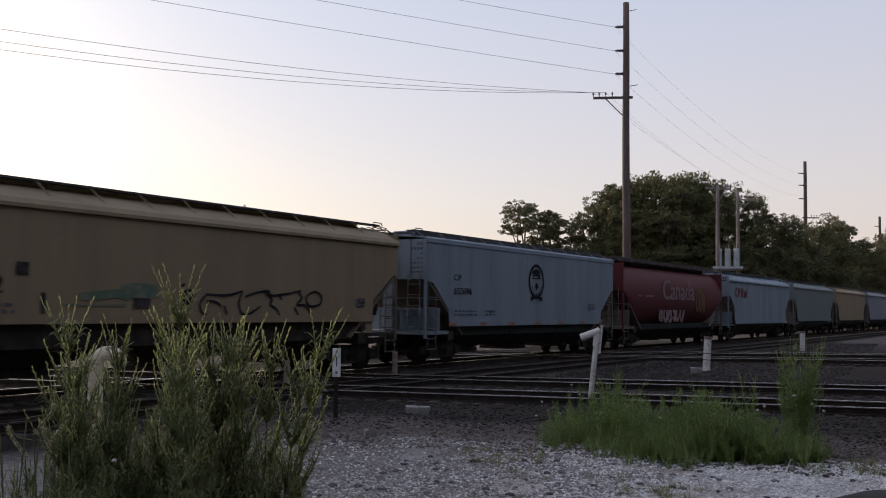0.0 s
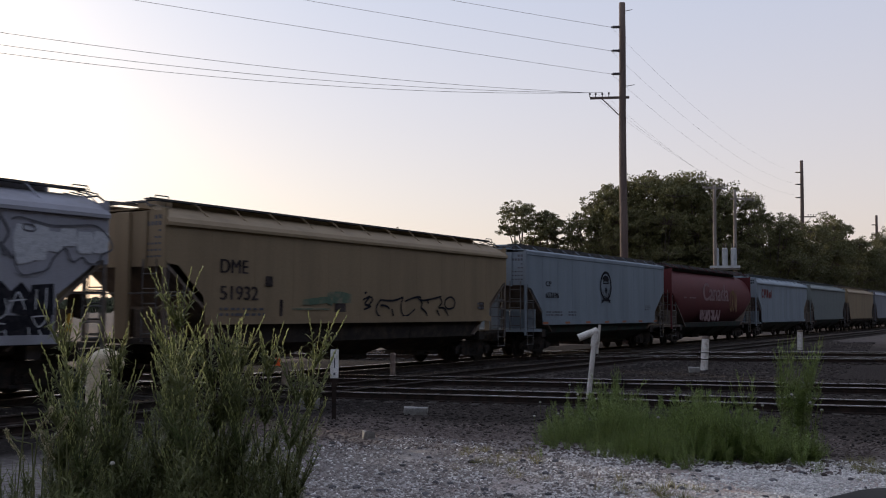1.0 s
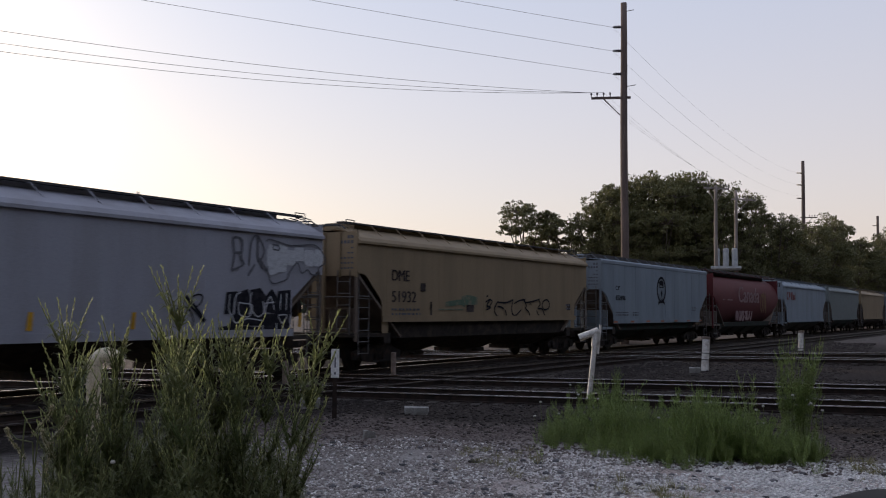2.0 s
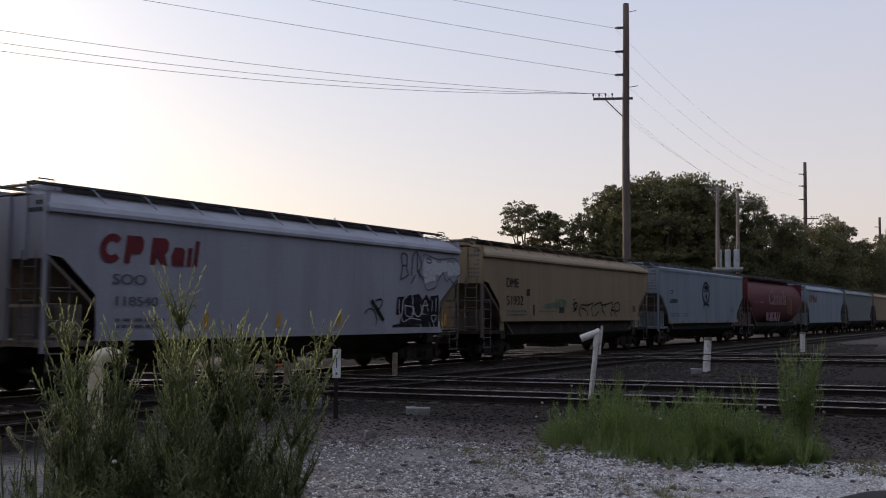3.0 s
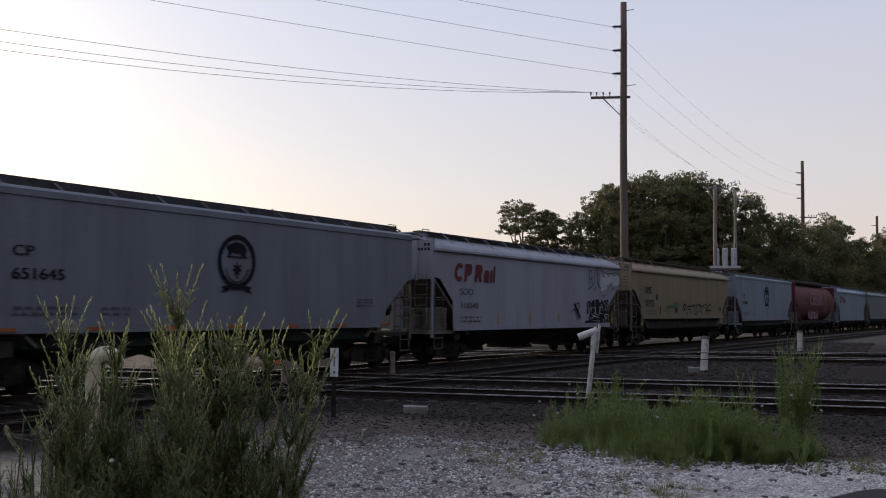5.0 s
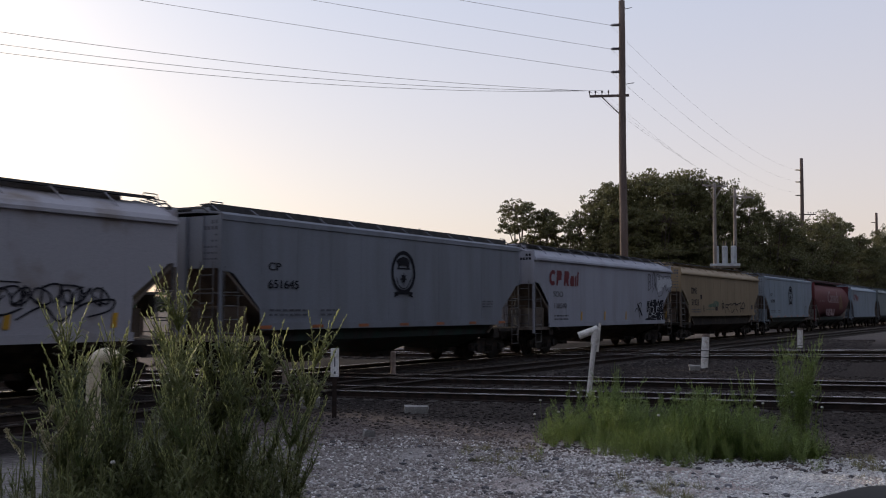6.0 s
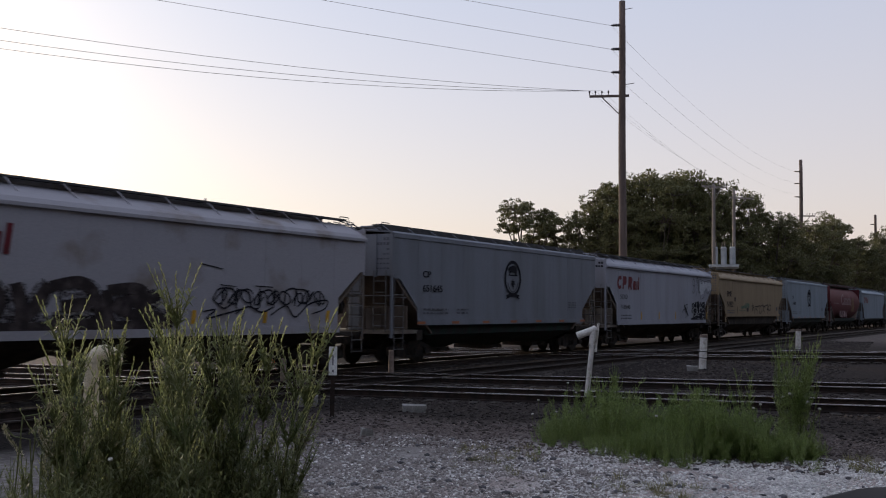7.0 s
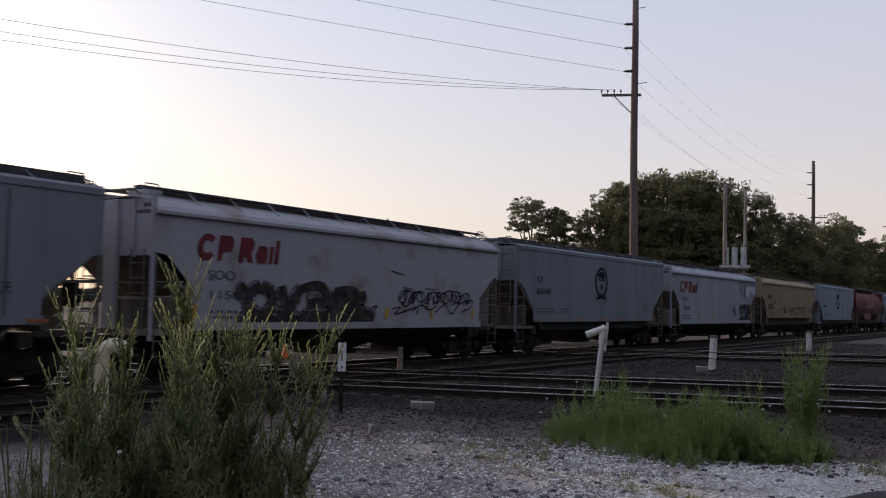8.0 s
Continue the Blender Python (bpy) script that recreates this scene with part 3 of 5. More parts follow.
        part("end_ladder", bm, M["dirty"], car)
        bm = bmesh.new()
        tube(bm, [(s * (h + 0.05), -1.5, 2.35), (s * (h + 0.05), 1.5, 2.35)], 0.02, 6)
        tube(bm, [(s * (h - 0.1), -1.5, 1.2), (s * (h - 0.1), -1.5, 2.3), (s * (h - 0.9), -1.5, 2.3)], 0.02, 6)
        part("handrail", bm, M["dirty"], car)
        bm = bmesh.new()
        box(bm, min(s * (h - 0.2), s * (h + 0.36)), max(s * (h - 0.2), s * (h + 0.36)), -0.17, 0.17, 0.70, 1.05)
        box(bm, min(s * (h + 0.30), s * (h + 0.74)), max(s * (h + 0.30), s * (h + 0.74)), -0.10, 0.10, 0.76, 0.98)
        tube(bm, [(s * (h + 0.2), 0.3, 0.8), (s * (h + 0.4), 0.3, 0.55), (s * (h + 0.73), 0.2, 0.42)], 0.03, 6)
        part("coupler", bm, M["iron"], car)
        # running board over the end
        bm = bmesh.new()
        for i in range(9):
            y = -1.0 + 0.25 * i
            tube(bm, [(s * (h - 0.25), y, 4.70), (s * (h + 0.15), y, 4.66)], 0.016, 5)
        tube(bm, [(s * (h + 0.15), -1.2, 4.50), (s * (h + 0.15), -1.0, 4.62), (s * (h + 0.15), 1.0, 4.62), (s * (h + 0.15), 1.2, 4.50)], 0.025, 6)
        tube(bm, [(s * (h - 0.6), -1.0, 4.70), (s * (h - 0.55), -1.0, 4.82), (s * (h - 0.15), -1.0, 4.82), (s * (h - 0.1), -1.0, 4.70)], 0.016, 6)
        part("end_grating", bm, M["grate"], car)
    # brake wheel at one end
    bm = bmesh.new()
    n = 18
    rim = [(h + 0.2, -0.35 + 0.27 * math.cos(6.2832 * i / n), 2.0 + 0.27 * math.sin(6.2832 * i / n)) for i in range(n + 1)]
    tube(bm, rim, 0.02, 6, caps=False)
    for i in range(5):
        an = 6.2832 * i / 5
        tube(bm, [(h + 0.17, -0.35, 2.0), (h + 0.2, -0.35 + 0.27 * math.cos(an), 2.0 + 0.27 * math.sin(an))], 0.014, 5)
    part("brake_wheel", bm, M["iron"], car)
    bm = bmesh.new()
    box(bm, h + 0.02, h + 0.16, -0.62, -0.12, 1.75, 2.35)
    part("brake_housing", bm, M["iron"], car)
    # roof: hatches, running boards and brackets
    rz = 4.50 if kind != "round" else 4.46
    k = 8
    for i in range(k):
        bm = bmesh.new()
        x0 = -h + 0.7 + (L - 1.4) * i / k
        box(bm, x0 + 0.03, x0 + (L - 1.4) / k - 0.03, -0.40, 0.40, rz, rz + 0.30)
        bmesh.ops.bevel(bm, geom=bm.edges[:], offset=0.03, segments=1, affect="EDGES")
        part("roof_hatch", bm, rp, car)
    bm = bmesh.new()
    box(bm, -h + 1.0, h - 1.0, -0.66, 0.66, rz - 0.02, 4.745)
    part("hatch_coaming", bm, rp if kind == "ribbed" else M["grate"], car)
    for s in (-1, 1):
        bm = bmesh.new()
        y0, y1 = s * 0.62, s * (0.90 if kind == "ribbed" else 1.02)
        low = 4.72 if kind == "ribbed" else 4.58
        loft(bm, [[(x, y0, 4.73), (x, y0, 4.765), (x, y1, 4.775), (x, y1, low), (x, y1 - s * 0.012, low), (x, y1 - s * 0.012, 4.73)] for x in (-h + 0.1, h - 0.1)])
        part("running_board", bm, M["grate"], car, "dark steel grating walkway")
        k = max(6, round(L / 1.5))
        for i in range(k + 1):
            x = -h + 0.15 + (L - 0.3) * i / k
            bm = bmesh.new()
            tube(bm, [(x, s * 0.66, 4.54), (x, s * 0.66, 4.715), (x, s * (0.91 if kind == "ribbed" else 1.03), 4.715), (x + 0.10, s * 1.33, eave + 0.32 if kind == "ribbed" else eave + 0.2)], 0.018, 5)
            part("bracket", bm, rp, car)
    bm = bmesh.new()
    tube(bm, [(h * 0.28, -0.7, 4.7), (h * 0.28, -0.7, 4.86)], 0.03, 6)
    part("vent_pipe", bm, rp, car)
    # hopper bottoms with outlet gates
    n = 3 if kind != "round" else 4
    span = (L - 2 * 2.15) / n
    for i in range(n):
        c = -h + 2.15 + span * (i + 0.5)
        a = span / 2 - 0.01
        bm = bmesh.new()
        loft(bm, [[(c - q, -w, z), (c + q, -w, z), (c + q, w, z), (c - q, w, z)] for q, w, z in ((a, 1.50, sill + 0.05), (a, 1.42, 1.02), (0.62, 0.66, 0.52))])
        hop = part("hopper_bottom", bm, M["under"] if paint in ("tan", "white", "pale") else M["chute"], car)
        bm = bmesh.new()
        box(bm, c - 0.68, c + 0.68, -0.74, 0.74, 0.36, 0.52)
        tube(bm, [(c - 0.2, -0.95, 0.44), (c - 0.2, 0.95, 0.44)], 0.035, 8)
        part("outlet_gate", bm, M["iron"], hop)
    bm = bmesh.new()
    box(bm, -h + 0.2, h - 0.2, -0.2, 0.2, 0.82, 1.12)
    for s in (-1, 1):
        box(bm, s * (h - 1.75) - 0.18, s * (h - 1.75) + 0.18, -1.5, 1.5, 0.86, 1.2)
        tube(bm, [(-h + 1.2, s * 1.0, 0.98), (h - 1.2, s * 1.0, 0.98)], 0.03, 6)
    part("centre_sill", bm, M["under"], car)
    WHEELS.extend((w, car) for s in (-1, 1) for w in truck(car, s * (h - 1.75)))
    return car, h


def small_print(car, rng, boxes, y, mat="faded"):
    """Rows of stencilled data too small to read, as plain bars."""
    shapes = []
    for x0, x1, z0, z1, rows_ in boxes:
        for r in range(rows_):
            z = z0 + (z1 - z0) * (r + 0.25) / rows_
            t = (z1 - z0) / rows_ * 0.45
            x = x0
            while x < x1:
                w = rng.uniform(0.08, 0.28)
                shapes.append([(x, z), (min(x + w, x1), z), (min(x + w, x1), z + t), (x, z + t)])
                x += w + rng.uniform(0.04, 0.10)
    tagged(painted(car, "stencil", shapes, y, M[mat], "small dark stencilled lines"), kind="stuff")


def end_print(car, h, mat="faded", rows_=7):
    """Plain bars of small stencils on the near end wall."""
    bm = bmesh.new()
    rng = random.Random(5)
    for j, (w, t) in enumerate(((0.3, 0.10), (0.6, 0.10), (0.2, 0.05), (0.25, 0.05), (0.5, 0.05), (0.6, 0.05), (0.55, 0.05))[:rows_]):
        z = 4.2 - 0.16 * j
        for k in range(max(1, round(w / 0.14))):
            bm.faces.new([bm.verts.new(p) for p in ((-h - 0.004, -1.42 + 0.14 * k, z), (-h - 0.004, -1.42 + 0.14 * k + 0.1, z), (-h - 0.004, -1.42 + 0.14 * k + 0.1, z + t), (-h - 0.004, -1.42 + 0.14 * k, z + t))])
    tagged(part("stencil", bm, M[mat], car), kind="stuff")


SIDE_Y = -1.597


def maple_emblem(car, cx, cz):
    """Round crest: ring, animal on a shield, small leaf shape, ribbon; plain shapes."""
    y = SIDE_Y - 0.012
    sh = ring(cx, cz, 0.70, 0.72, 0.13) + ring(cx, cz - 0.05, 0.44, 0.52, 0.035, 24, 195, 345)
    sh += [[(cx - 0.38, cz + 0.10), (cx + 0.38, cz + 0.10), (cx + 0.38, cz + 0.14), (cx - 0.38, cz + 0.14)]]
    sh += [[(cx - 0.32, cz + 0.14), (cx - 0.28, cz + 0.14), (cx - 0.20, cz + 0.24), (cx + 0.15, cz + 0.22), (cx + 0.18, cz + 0.14), (cx + 0.30, cz + 0.14), (cx + 0.34, cz + 0.34), (cx + 0.22, cz + 0.48), (cx - 0.05, cz + 0.52), (cx - 0.34, cz + 0.44), (cx - 0.42, cz + 0.34), (cx - 0.30, cz + 0.30)]]
    leaf = []
    for i in range(14):
        r = 0.20 if i % 2 == 0 else 0.10
        leaf.append((cx + r * math.sin(i * math.pi / 7), cz - 0.20 + r * math.cos(i * math.pi / 7)))
    sh += [leaf, [(cx - 0.02, cz - 0.46), (cx + 0.02, cz - 0.46), (cx + 0.02, cz - 0.3), (cx - 0.02, cz - 0.3)]]
    sh += [[(cx - 0.34, cz - 0.74), (cx + 0.34, cz - 0.74), (cx + 0.34, cz - 0.60), (cx - 0.34, cz - 0.60)]]
    sh += [[(cx - 0.58, cz - 0.84), (cx - 0.30, cz - 0.78), (cx - 0.34, cz - 0.64), (cx - 0.56, cz - 0.68), (cx - 0.48, cz - 0.76)], [(cx + 0.58, cz - 0.84), (cx + 0.48, cz - 0.76), (cx + 0.56, cz - 0.68), (cx + 0.34, cz - 0.64), (cx + 0.30, cz - 0.78)]]
    painted(car, "crest", sh, y, M["black"], "dark round crest with a ribbon")


def red_wordmark(car, x0, z0):
    """The owner's mark as plain deep red shapes: two tall, a gap, one tall, two low, one tall."""
    y = SIDE_Y - 0.012

    def shape(x, *pts):
        return [(x0 + x + px + 0.12 * pz, z0 + pz) for px, pz in pts]
    arc = [[(a + 0.12 * (b - z0), b) for a, b in q] for q in ring(x0 + 0.30, z0 + 0.33, 0.33, 0.345, 0.18, 24, 42, 318)]
    tall_cut = shape(0.68, (0, 0), (0.17, 0), (0.17, 0.22), (0.44, 0.24), (0.52, 0.34), (0.52, 0.56), (0.42, 0.66), (0, 0.66))
    tall_leg = shape(1.44, (0, 0), (0.16, 0), (0.20, 0.20), (0.34, 0), (0.54, 0), (0.44, 0.26), (0.52, 0.36), (0.52, 0.56), (0.42, 0.66), (0, 0.66))
    low = shape(2.06, (0.06, 0), (0.44, 0), (0.44, 0.38), (0.34, 0.47), (0.08, 0.46), (0.0, 0.22))
    for q in (arc, [tall_cut], [tall_leg], [low], [shape(2.58, (0, 0), (0.15, 0), (0.15, 0.47), (0, 0.47))], [shape(2.80, (0, 0), (0.15, 0), (0.15, 0.66), (0, 0.66))]):
        painted(car, "mark", q, y, M["logored"], "deep red painted mark")


def reflectors(car, h, z, mat, count, width=0.45, tall=0.09):
    sh = []
    for i in range(count):
        x = -h + 1.6 + (2 * h - 3.2) * i / (count - 1)
        sh.append([(x - width / 2, z), (x + width / 2, z), (x + width / 2, z + tall), (x - width / 2, z + tall)])
    for q in sh:
        painted(car, "reflector", [q], SIDE_Y - 0.075, M[mat], "reflective strip on the sill")


CARS = []


def blue_car(left, right, mark, paint="blue", label="pale blue-grey covered grain hopper car with a round crest"):
    car, h = hopper("smooth", left, right, paint, label, sill=1.42)
    y = SIDE_Y - 0.012
    maple_emblem(car, 0.02, 3.18)
    if mark:
        letters(car, "CP", -h + 1.75, -h + 2.25, 3.02, 3.24, y, M["black"])
        letters(car, mark, -h + 1.75, -h + 3.0, 2.52, 2.76, y, M["black"])
    small_print(car, random.Random(3), [(-h + 1.8, -h + 3.4, 1.72, 1.98, 2), (-h + 4.0, -h + 4.8, 1.72, 1.98, 2), (h - 3.0, h - 2.2, 2.0, 2.3, 3)], y)
    reflectors(car, h, 1.40, "orange", 7, 0.5)
    end_print(car, h)
    CARS.append((car, (left + right) / 2))
    return car, h


def white_car(left, right, paint, label, marks=True, number=""):
    car, h = hopper("ribbed", left, right, paint, label, sill=1.25)
    y = SIDE_Y - 0.012
    red_wordmark(car, -h + 1.36, 3.0)
    if marks:
        letters(car, "SOO", -h + 1.75, -h + 2.7, 2.50, 2.74, y, M["faded"])
        if number:
            letters(car, number, -h + 1.85, -h + 3.07, 2.0, 2.22, y, M["faded"])
        small_print(car, random.Random(4), [(-h + 1.85, -h + 3.3, 1.45, 1.75, 2)], y)
    end_print(car, h, "black", 2)
    CARS.append((car, (left + right) / 2))
    return car, h


rng = random.Random(11)
car, h = blue_car(-64.2, -47.7, "", "grey", "blue-grey covered grain hopper car with yellow strips")
painted(car, "rust_streak", [[(5.9, 1.5), (5.95, 1.5), (5.95, 4.2), (5.9, 4.2)]], SIDE_Y - 0.011, M["faded"])

car, h = white_car(-46.23, -29.67, "pale", "dirty white covered grain hopper car with red mark and graffiti", True, "11561")
y = SIDE_Y - 0.012
c0 = -37.95
smoky = [brush(q, 0.30) for q in ([(-5.5, 2.05), (-5.2, 2.4)], [(-4.6, 2.38), (-5.0, 2.2), (-5.05, 1.8), (-4.6, 1.55), (-4.2, 1.8), (-4.2, 2.2), (-4.6, 2.38)], [(-3.8, 2.4), (-3.66, 1.95), (-3.68, 1.5)], [(-3.68, 1.55), (-3.3, 1.95), (-3.0, 2.4)], [(-3.0, 2.35), (-2.15, 2.45), (-1.75, 2.0), (-1.75, 1.55), (-3.0, 1.5)], [(-2.7, 1.9), (-1.9, 2.0)], [(-1.5, 2.3), (-1.4, 1.5)], [(-1.5, 2.3), (-0.65, 2.35), (-0.45, 2.1), (-1.25, 1.95), (-0.2, 1.55)], [(0.05, 2.25), (-0.6, 1.85), (0.5, 1.55)], [(-5.5, 1.42), (-3.8, 1.42), (-1.5, 1.44), (0.45, 1.46)])]
sprayed(car, [brush(q, 0.52) for q in ([(-5.5, 2.0), (-5.2, 2.4)], [(-4.6, 2.38), (-5.0, 2.2), (-5.05, 1.8), (-4.6, 1.55), (-4.2, 1.8), (-4.2, 2.2), (-4.6, 2.38)], [(-3.8, 2.4), (-3.68, 1.5)], [(-3.6, 1.6), (-3.0, 2.4)], [(-2.8, 2.2), (-2.0, 2.3), (-1.7, 1.7), (-2.9, 1.6)], [(-1.45, 2.3), (-1.4, 1.5)], [(-1.2, 2.2), (-0.5, 2.2), (-0.3, 1.6)], [(0.05, 2.2), (-0.5, 1.85), (0.5, 1.55)], [(-5.5, 1.46), (-3.8, 1.46), (-1.5, 1.48), (0.45, 1.5)])], y + 0.001, M["mist"], "thin misty spray round a tag")
sprayed(car, smoky, y - 0.006, M["smoke"], "smoky black-brown sprayed tag")
sprayed(car, [brush(q, 0.05) for q in ([(1.8, 2.12), (2.0, 2.4), (2.5, 2.4), (2.57, 2.13), (2.2, 1.9), (1.8, 2.12)], [(2.66, 1.9), (2.72, 2.36), (3.1, 2.32), (3.2, 1.96), (3.5, 1.92), (3.6, 2.33), (4.0, 2.39), (4.1, 2.02)], [(4.1, 2.34), (4.5, 2.07), (4.6, 2.4), (5.0, 2.46), (5.14, 2.08), (5.58, 2.14), (5.48, 2.42), (5.0, 2.46)], [(3.95, 1.7), (4.6, 1.98), (5.0, 1.66), (5.6, 2.04), (6.4, 2.15), (6.3, 1.9), (5.7, 1.75)], [(0.4, 1.85), (0.6, 1.89), (0.54, 1.76)], [(1.46, 1.81), (1.9, 1.86), (1.6, 1.64), (2.36, 1.78), (2.9, 1.87), (2.83, 1.6)], [(2.6, 1.75), (3.1, 1.95), (3.6, 1.8), (4.1, 1.95)])] + scrawl(rng, 1.8, 6.3, 1.98, 2.44, 9, 0.045), y - 0.003, M["scrawl"], "thin black sprayed outlines")
dabs(car, [[(x - c0, 1.5), (x - c0 + 0.16, 1.5), (x - c0 + 0.2, 1.85), (x - c0 + 0.05, 1.85)] for x in (-36.9, -34.3, -31.6, -39.6, -42.3, -45.0)], y - 0.006, M["yellow"], "yellow painted dab")
painted(car, "scrape", [[(-35.9 - c0, 2.5), (-35.3 - c0, 2.47), (-35.3 - c0, 2.49), (-35.9 - c0, 2.53)], [(-34.6 - c0, 2.5), (-33.9 - c0, 2.48), (-33.9 - c0, 2.51), (-34.6 - c0, 2.53)], [(-36.6 - c0, 3.02), (-35.8 - c0, 2.92), (-35.8 - c0, 2.94), (-36.6 - c0, 3.06)]], y, M["scrawl"])

car, h = blue_car(-28.13, -11.63, "651645", "grey", "blue-grey covered grain hopper car with a round crest")

car, h = white_car(-10.27, 6.67, "white", "white covered grain hopper car with red mark and graffiti", True, "118540")
c0 = -1.8
sprayed(car, [[q] for q in [[(4.59, 2.39), (4.98, 2.42), (4.86, 1.81), (4.51, 1.81)], [(4.98, 2.39), (5.37, 2.49), (5.53, 2.05), (5.36, 1.75), (4.89, 1.78)], [(5.44, 2.46), (5.85, 2.53), (6.09, 2.3), (5.95, 1.81), (5.58, 1.75)], [(6.05, 2.3), (6.31, 2.52), (6.52, 2.3), (6.49, 1.81), (6.1, 1.87)], [(6.55, 2.46), (7.08, 2.5), (7.1, 1.81), (6.45, 1.81)], [(4.79, 1.81), (7.06, 1.81), (7.03, 1.46), (4.73, 1.52)], [(5.96, 1.57), (7.06, 1.56), (7.03, 1.15), (5.89, 1.18)], [(4.32, 1.47), (4.8, 1.52), (5.96, 1.45), (5.89, 1.18), (4.33, 1.24)]]] + [brush(q, 0.15) for q in [[(3.17, 2.27), (3.36, 2.08), (3.59, 1.87), (3.84, 1.62)]]] + [brush(q, 0.045) for q in [[(2.82, 1.81), (2.94, 1.95), (3.15, 2), (3.34, 1.89), (3.44, 1.7), (3.43, 1.45)], [(3.39, 2.25), (3.61, 2.31), (3.75, 2.26), (3.68, 2.09), (3.49, 1.95)]]], y, M["scrawl"], "dense black sprayed block shapes")
sprayed(car, [brush(q, 0.035) for q in [[(4.7, 2.33), (4.68, 1.93), (4.82, 1.81), (4.91, 2.28), (5.12, 2.4)], [(5.02, 2.13), (5.2, 2.1), (5.53, 2.05), (5.43, 1.75), (5.07, 1.81), (5.02, 2.13)], [(5.52, 2.41), (5.46, 2.05), (5.73, 1.75), (5.99, 1.87), (5.94, 2.17)], [(6.06, 1.93), (6.24, 2.3), (6.41, 1.93)], [(6.03, 2.11), (6.42, 2.15)], [(6.67, 2.37), (6.65, 1.93)], [(6.91, 2.4), (6.89, 1.93)], [(6.57, 1.78), (6.93, 1.78), (6.74, 1.56), (6.57, 1.78)], [(5.96, 1.51), (6.01, 1.21)], [(6.5, 1.56), (6.55, 1.19)], [(4.79, 1.81), (4.93, 1.58), (5.36, 1.69), (5.96, 1.63)], [(6.74, 1.5), (6.91, 1.22)]]], y - 0.006, M["silver"], "pale sprayed outlines")
sprayed(car, [brush(q, 0.42) for q in [[(6.35, 3.72), (6.29, 3.35), (6.38, 2.92)], [(6.75, 3.75), (6.68, 3.37), (6.69, 2.99)], [(7.08, 3.64), (7.05, 3.2)], [(7.41, 3.73), (7.43, 3.34)], [(7.85, 3.69), (7.86, 3.2)], [(8.29, 3.72), (8.26, 3.22)]]], y, M["silver"], "silver sprayed bubble shapes")
sprayed(car, [brush(q, 0.045) for q in [[(6.04, 3.82), (6.19, 3.89), (6.59, 3.83), (7, 3.77), (7.5, 3.8), (8.11, 3.84), (8.47, 3.6), (8.57, 3.34), (8.3, 3.19), (8.22, 2.99), (7.95, 2.98), (7.78, 3.1), (7.52, 3), (7.34, 3.28), (7.06, 3.07), (6.9, 2.81), (6.62, 2.71), (6.31, 2.67), (6.15, 2.85), (6.1, 3.15)], [(6.31, 3.75), (6.55, 3.73), (6.55, 3.61), (6.32, 3.63), (6.31, 3.75)]]], y - 0.004, M["faded"], "thin grey sprayed outlines")
sprayed(car, [brush(q, 0.07) for q in [[(4.75, 2.97), (4.84, 3.38), (4.79, 3.82), (5.11, 3.78), (5.09, 3.34), (5.17, 3.14), (4.75, 2.97)], [(5.39, 3.12), (5.47, 3.78), (5.69, 3.92), (5.75, 3.26), (5.97, 3.57), (5.69, 3.98)], [(5.91, 3.05), (5.79, 3.32), (6.1, 3)], [(5.36, 2.85), (5.61, 3.16)], [(4.84, 3.44), (5.08, 3.46)]]], y - 0.002, M["faded"], "grey-green sprayed tag")
dabs(car, [[(x - c0, 1.45), (x - c0 + 0.14, 1.45), (x - c0 + 0.17, 1.85), (x - c0 + 0.05, 1.85)] for x in (-5.7, -3.0, -0.3, 5.6)], y - 0.006, M["yellow"], "yellow painted dab")

car, h = hopper("ribbed", 8.38, 25.66, "tan", "tan covered grain hopper car with black lettering and graffiti", sill=1.62)
c0 = 17.02
letters(car, "DME", 10.2 - c0, 11.2 - c0, 2.92, 3.28, y, M["smoke"])
letters(car, "51932", 10.2 - c0, 11.6 - c0, 2.21, 2.58, y, M["smoke"])
small_print(car, random.Random(8), [(10.2 - c0, 11.9 - c0, 1.75, 2.05, 2), (23.4 - c0, 23.9 - c0, 2.0, 2.3, 2)], y)
for x, z, w, t in ((-5.12, 2.6, 0.3, 0.28), (-2.08, 1.9, 0.52, 0.26), (-4.52, 1.78, 0.12, 0.46), (6.5, 2.0, 0.36, 0.28)):
    painted(car, "patch", [[(x, z), (x + w, z), (x + w, z + t), (x, z + t)]], y, M["smoke"], "dark brown patch")
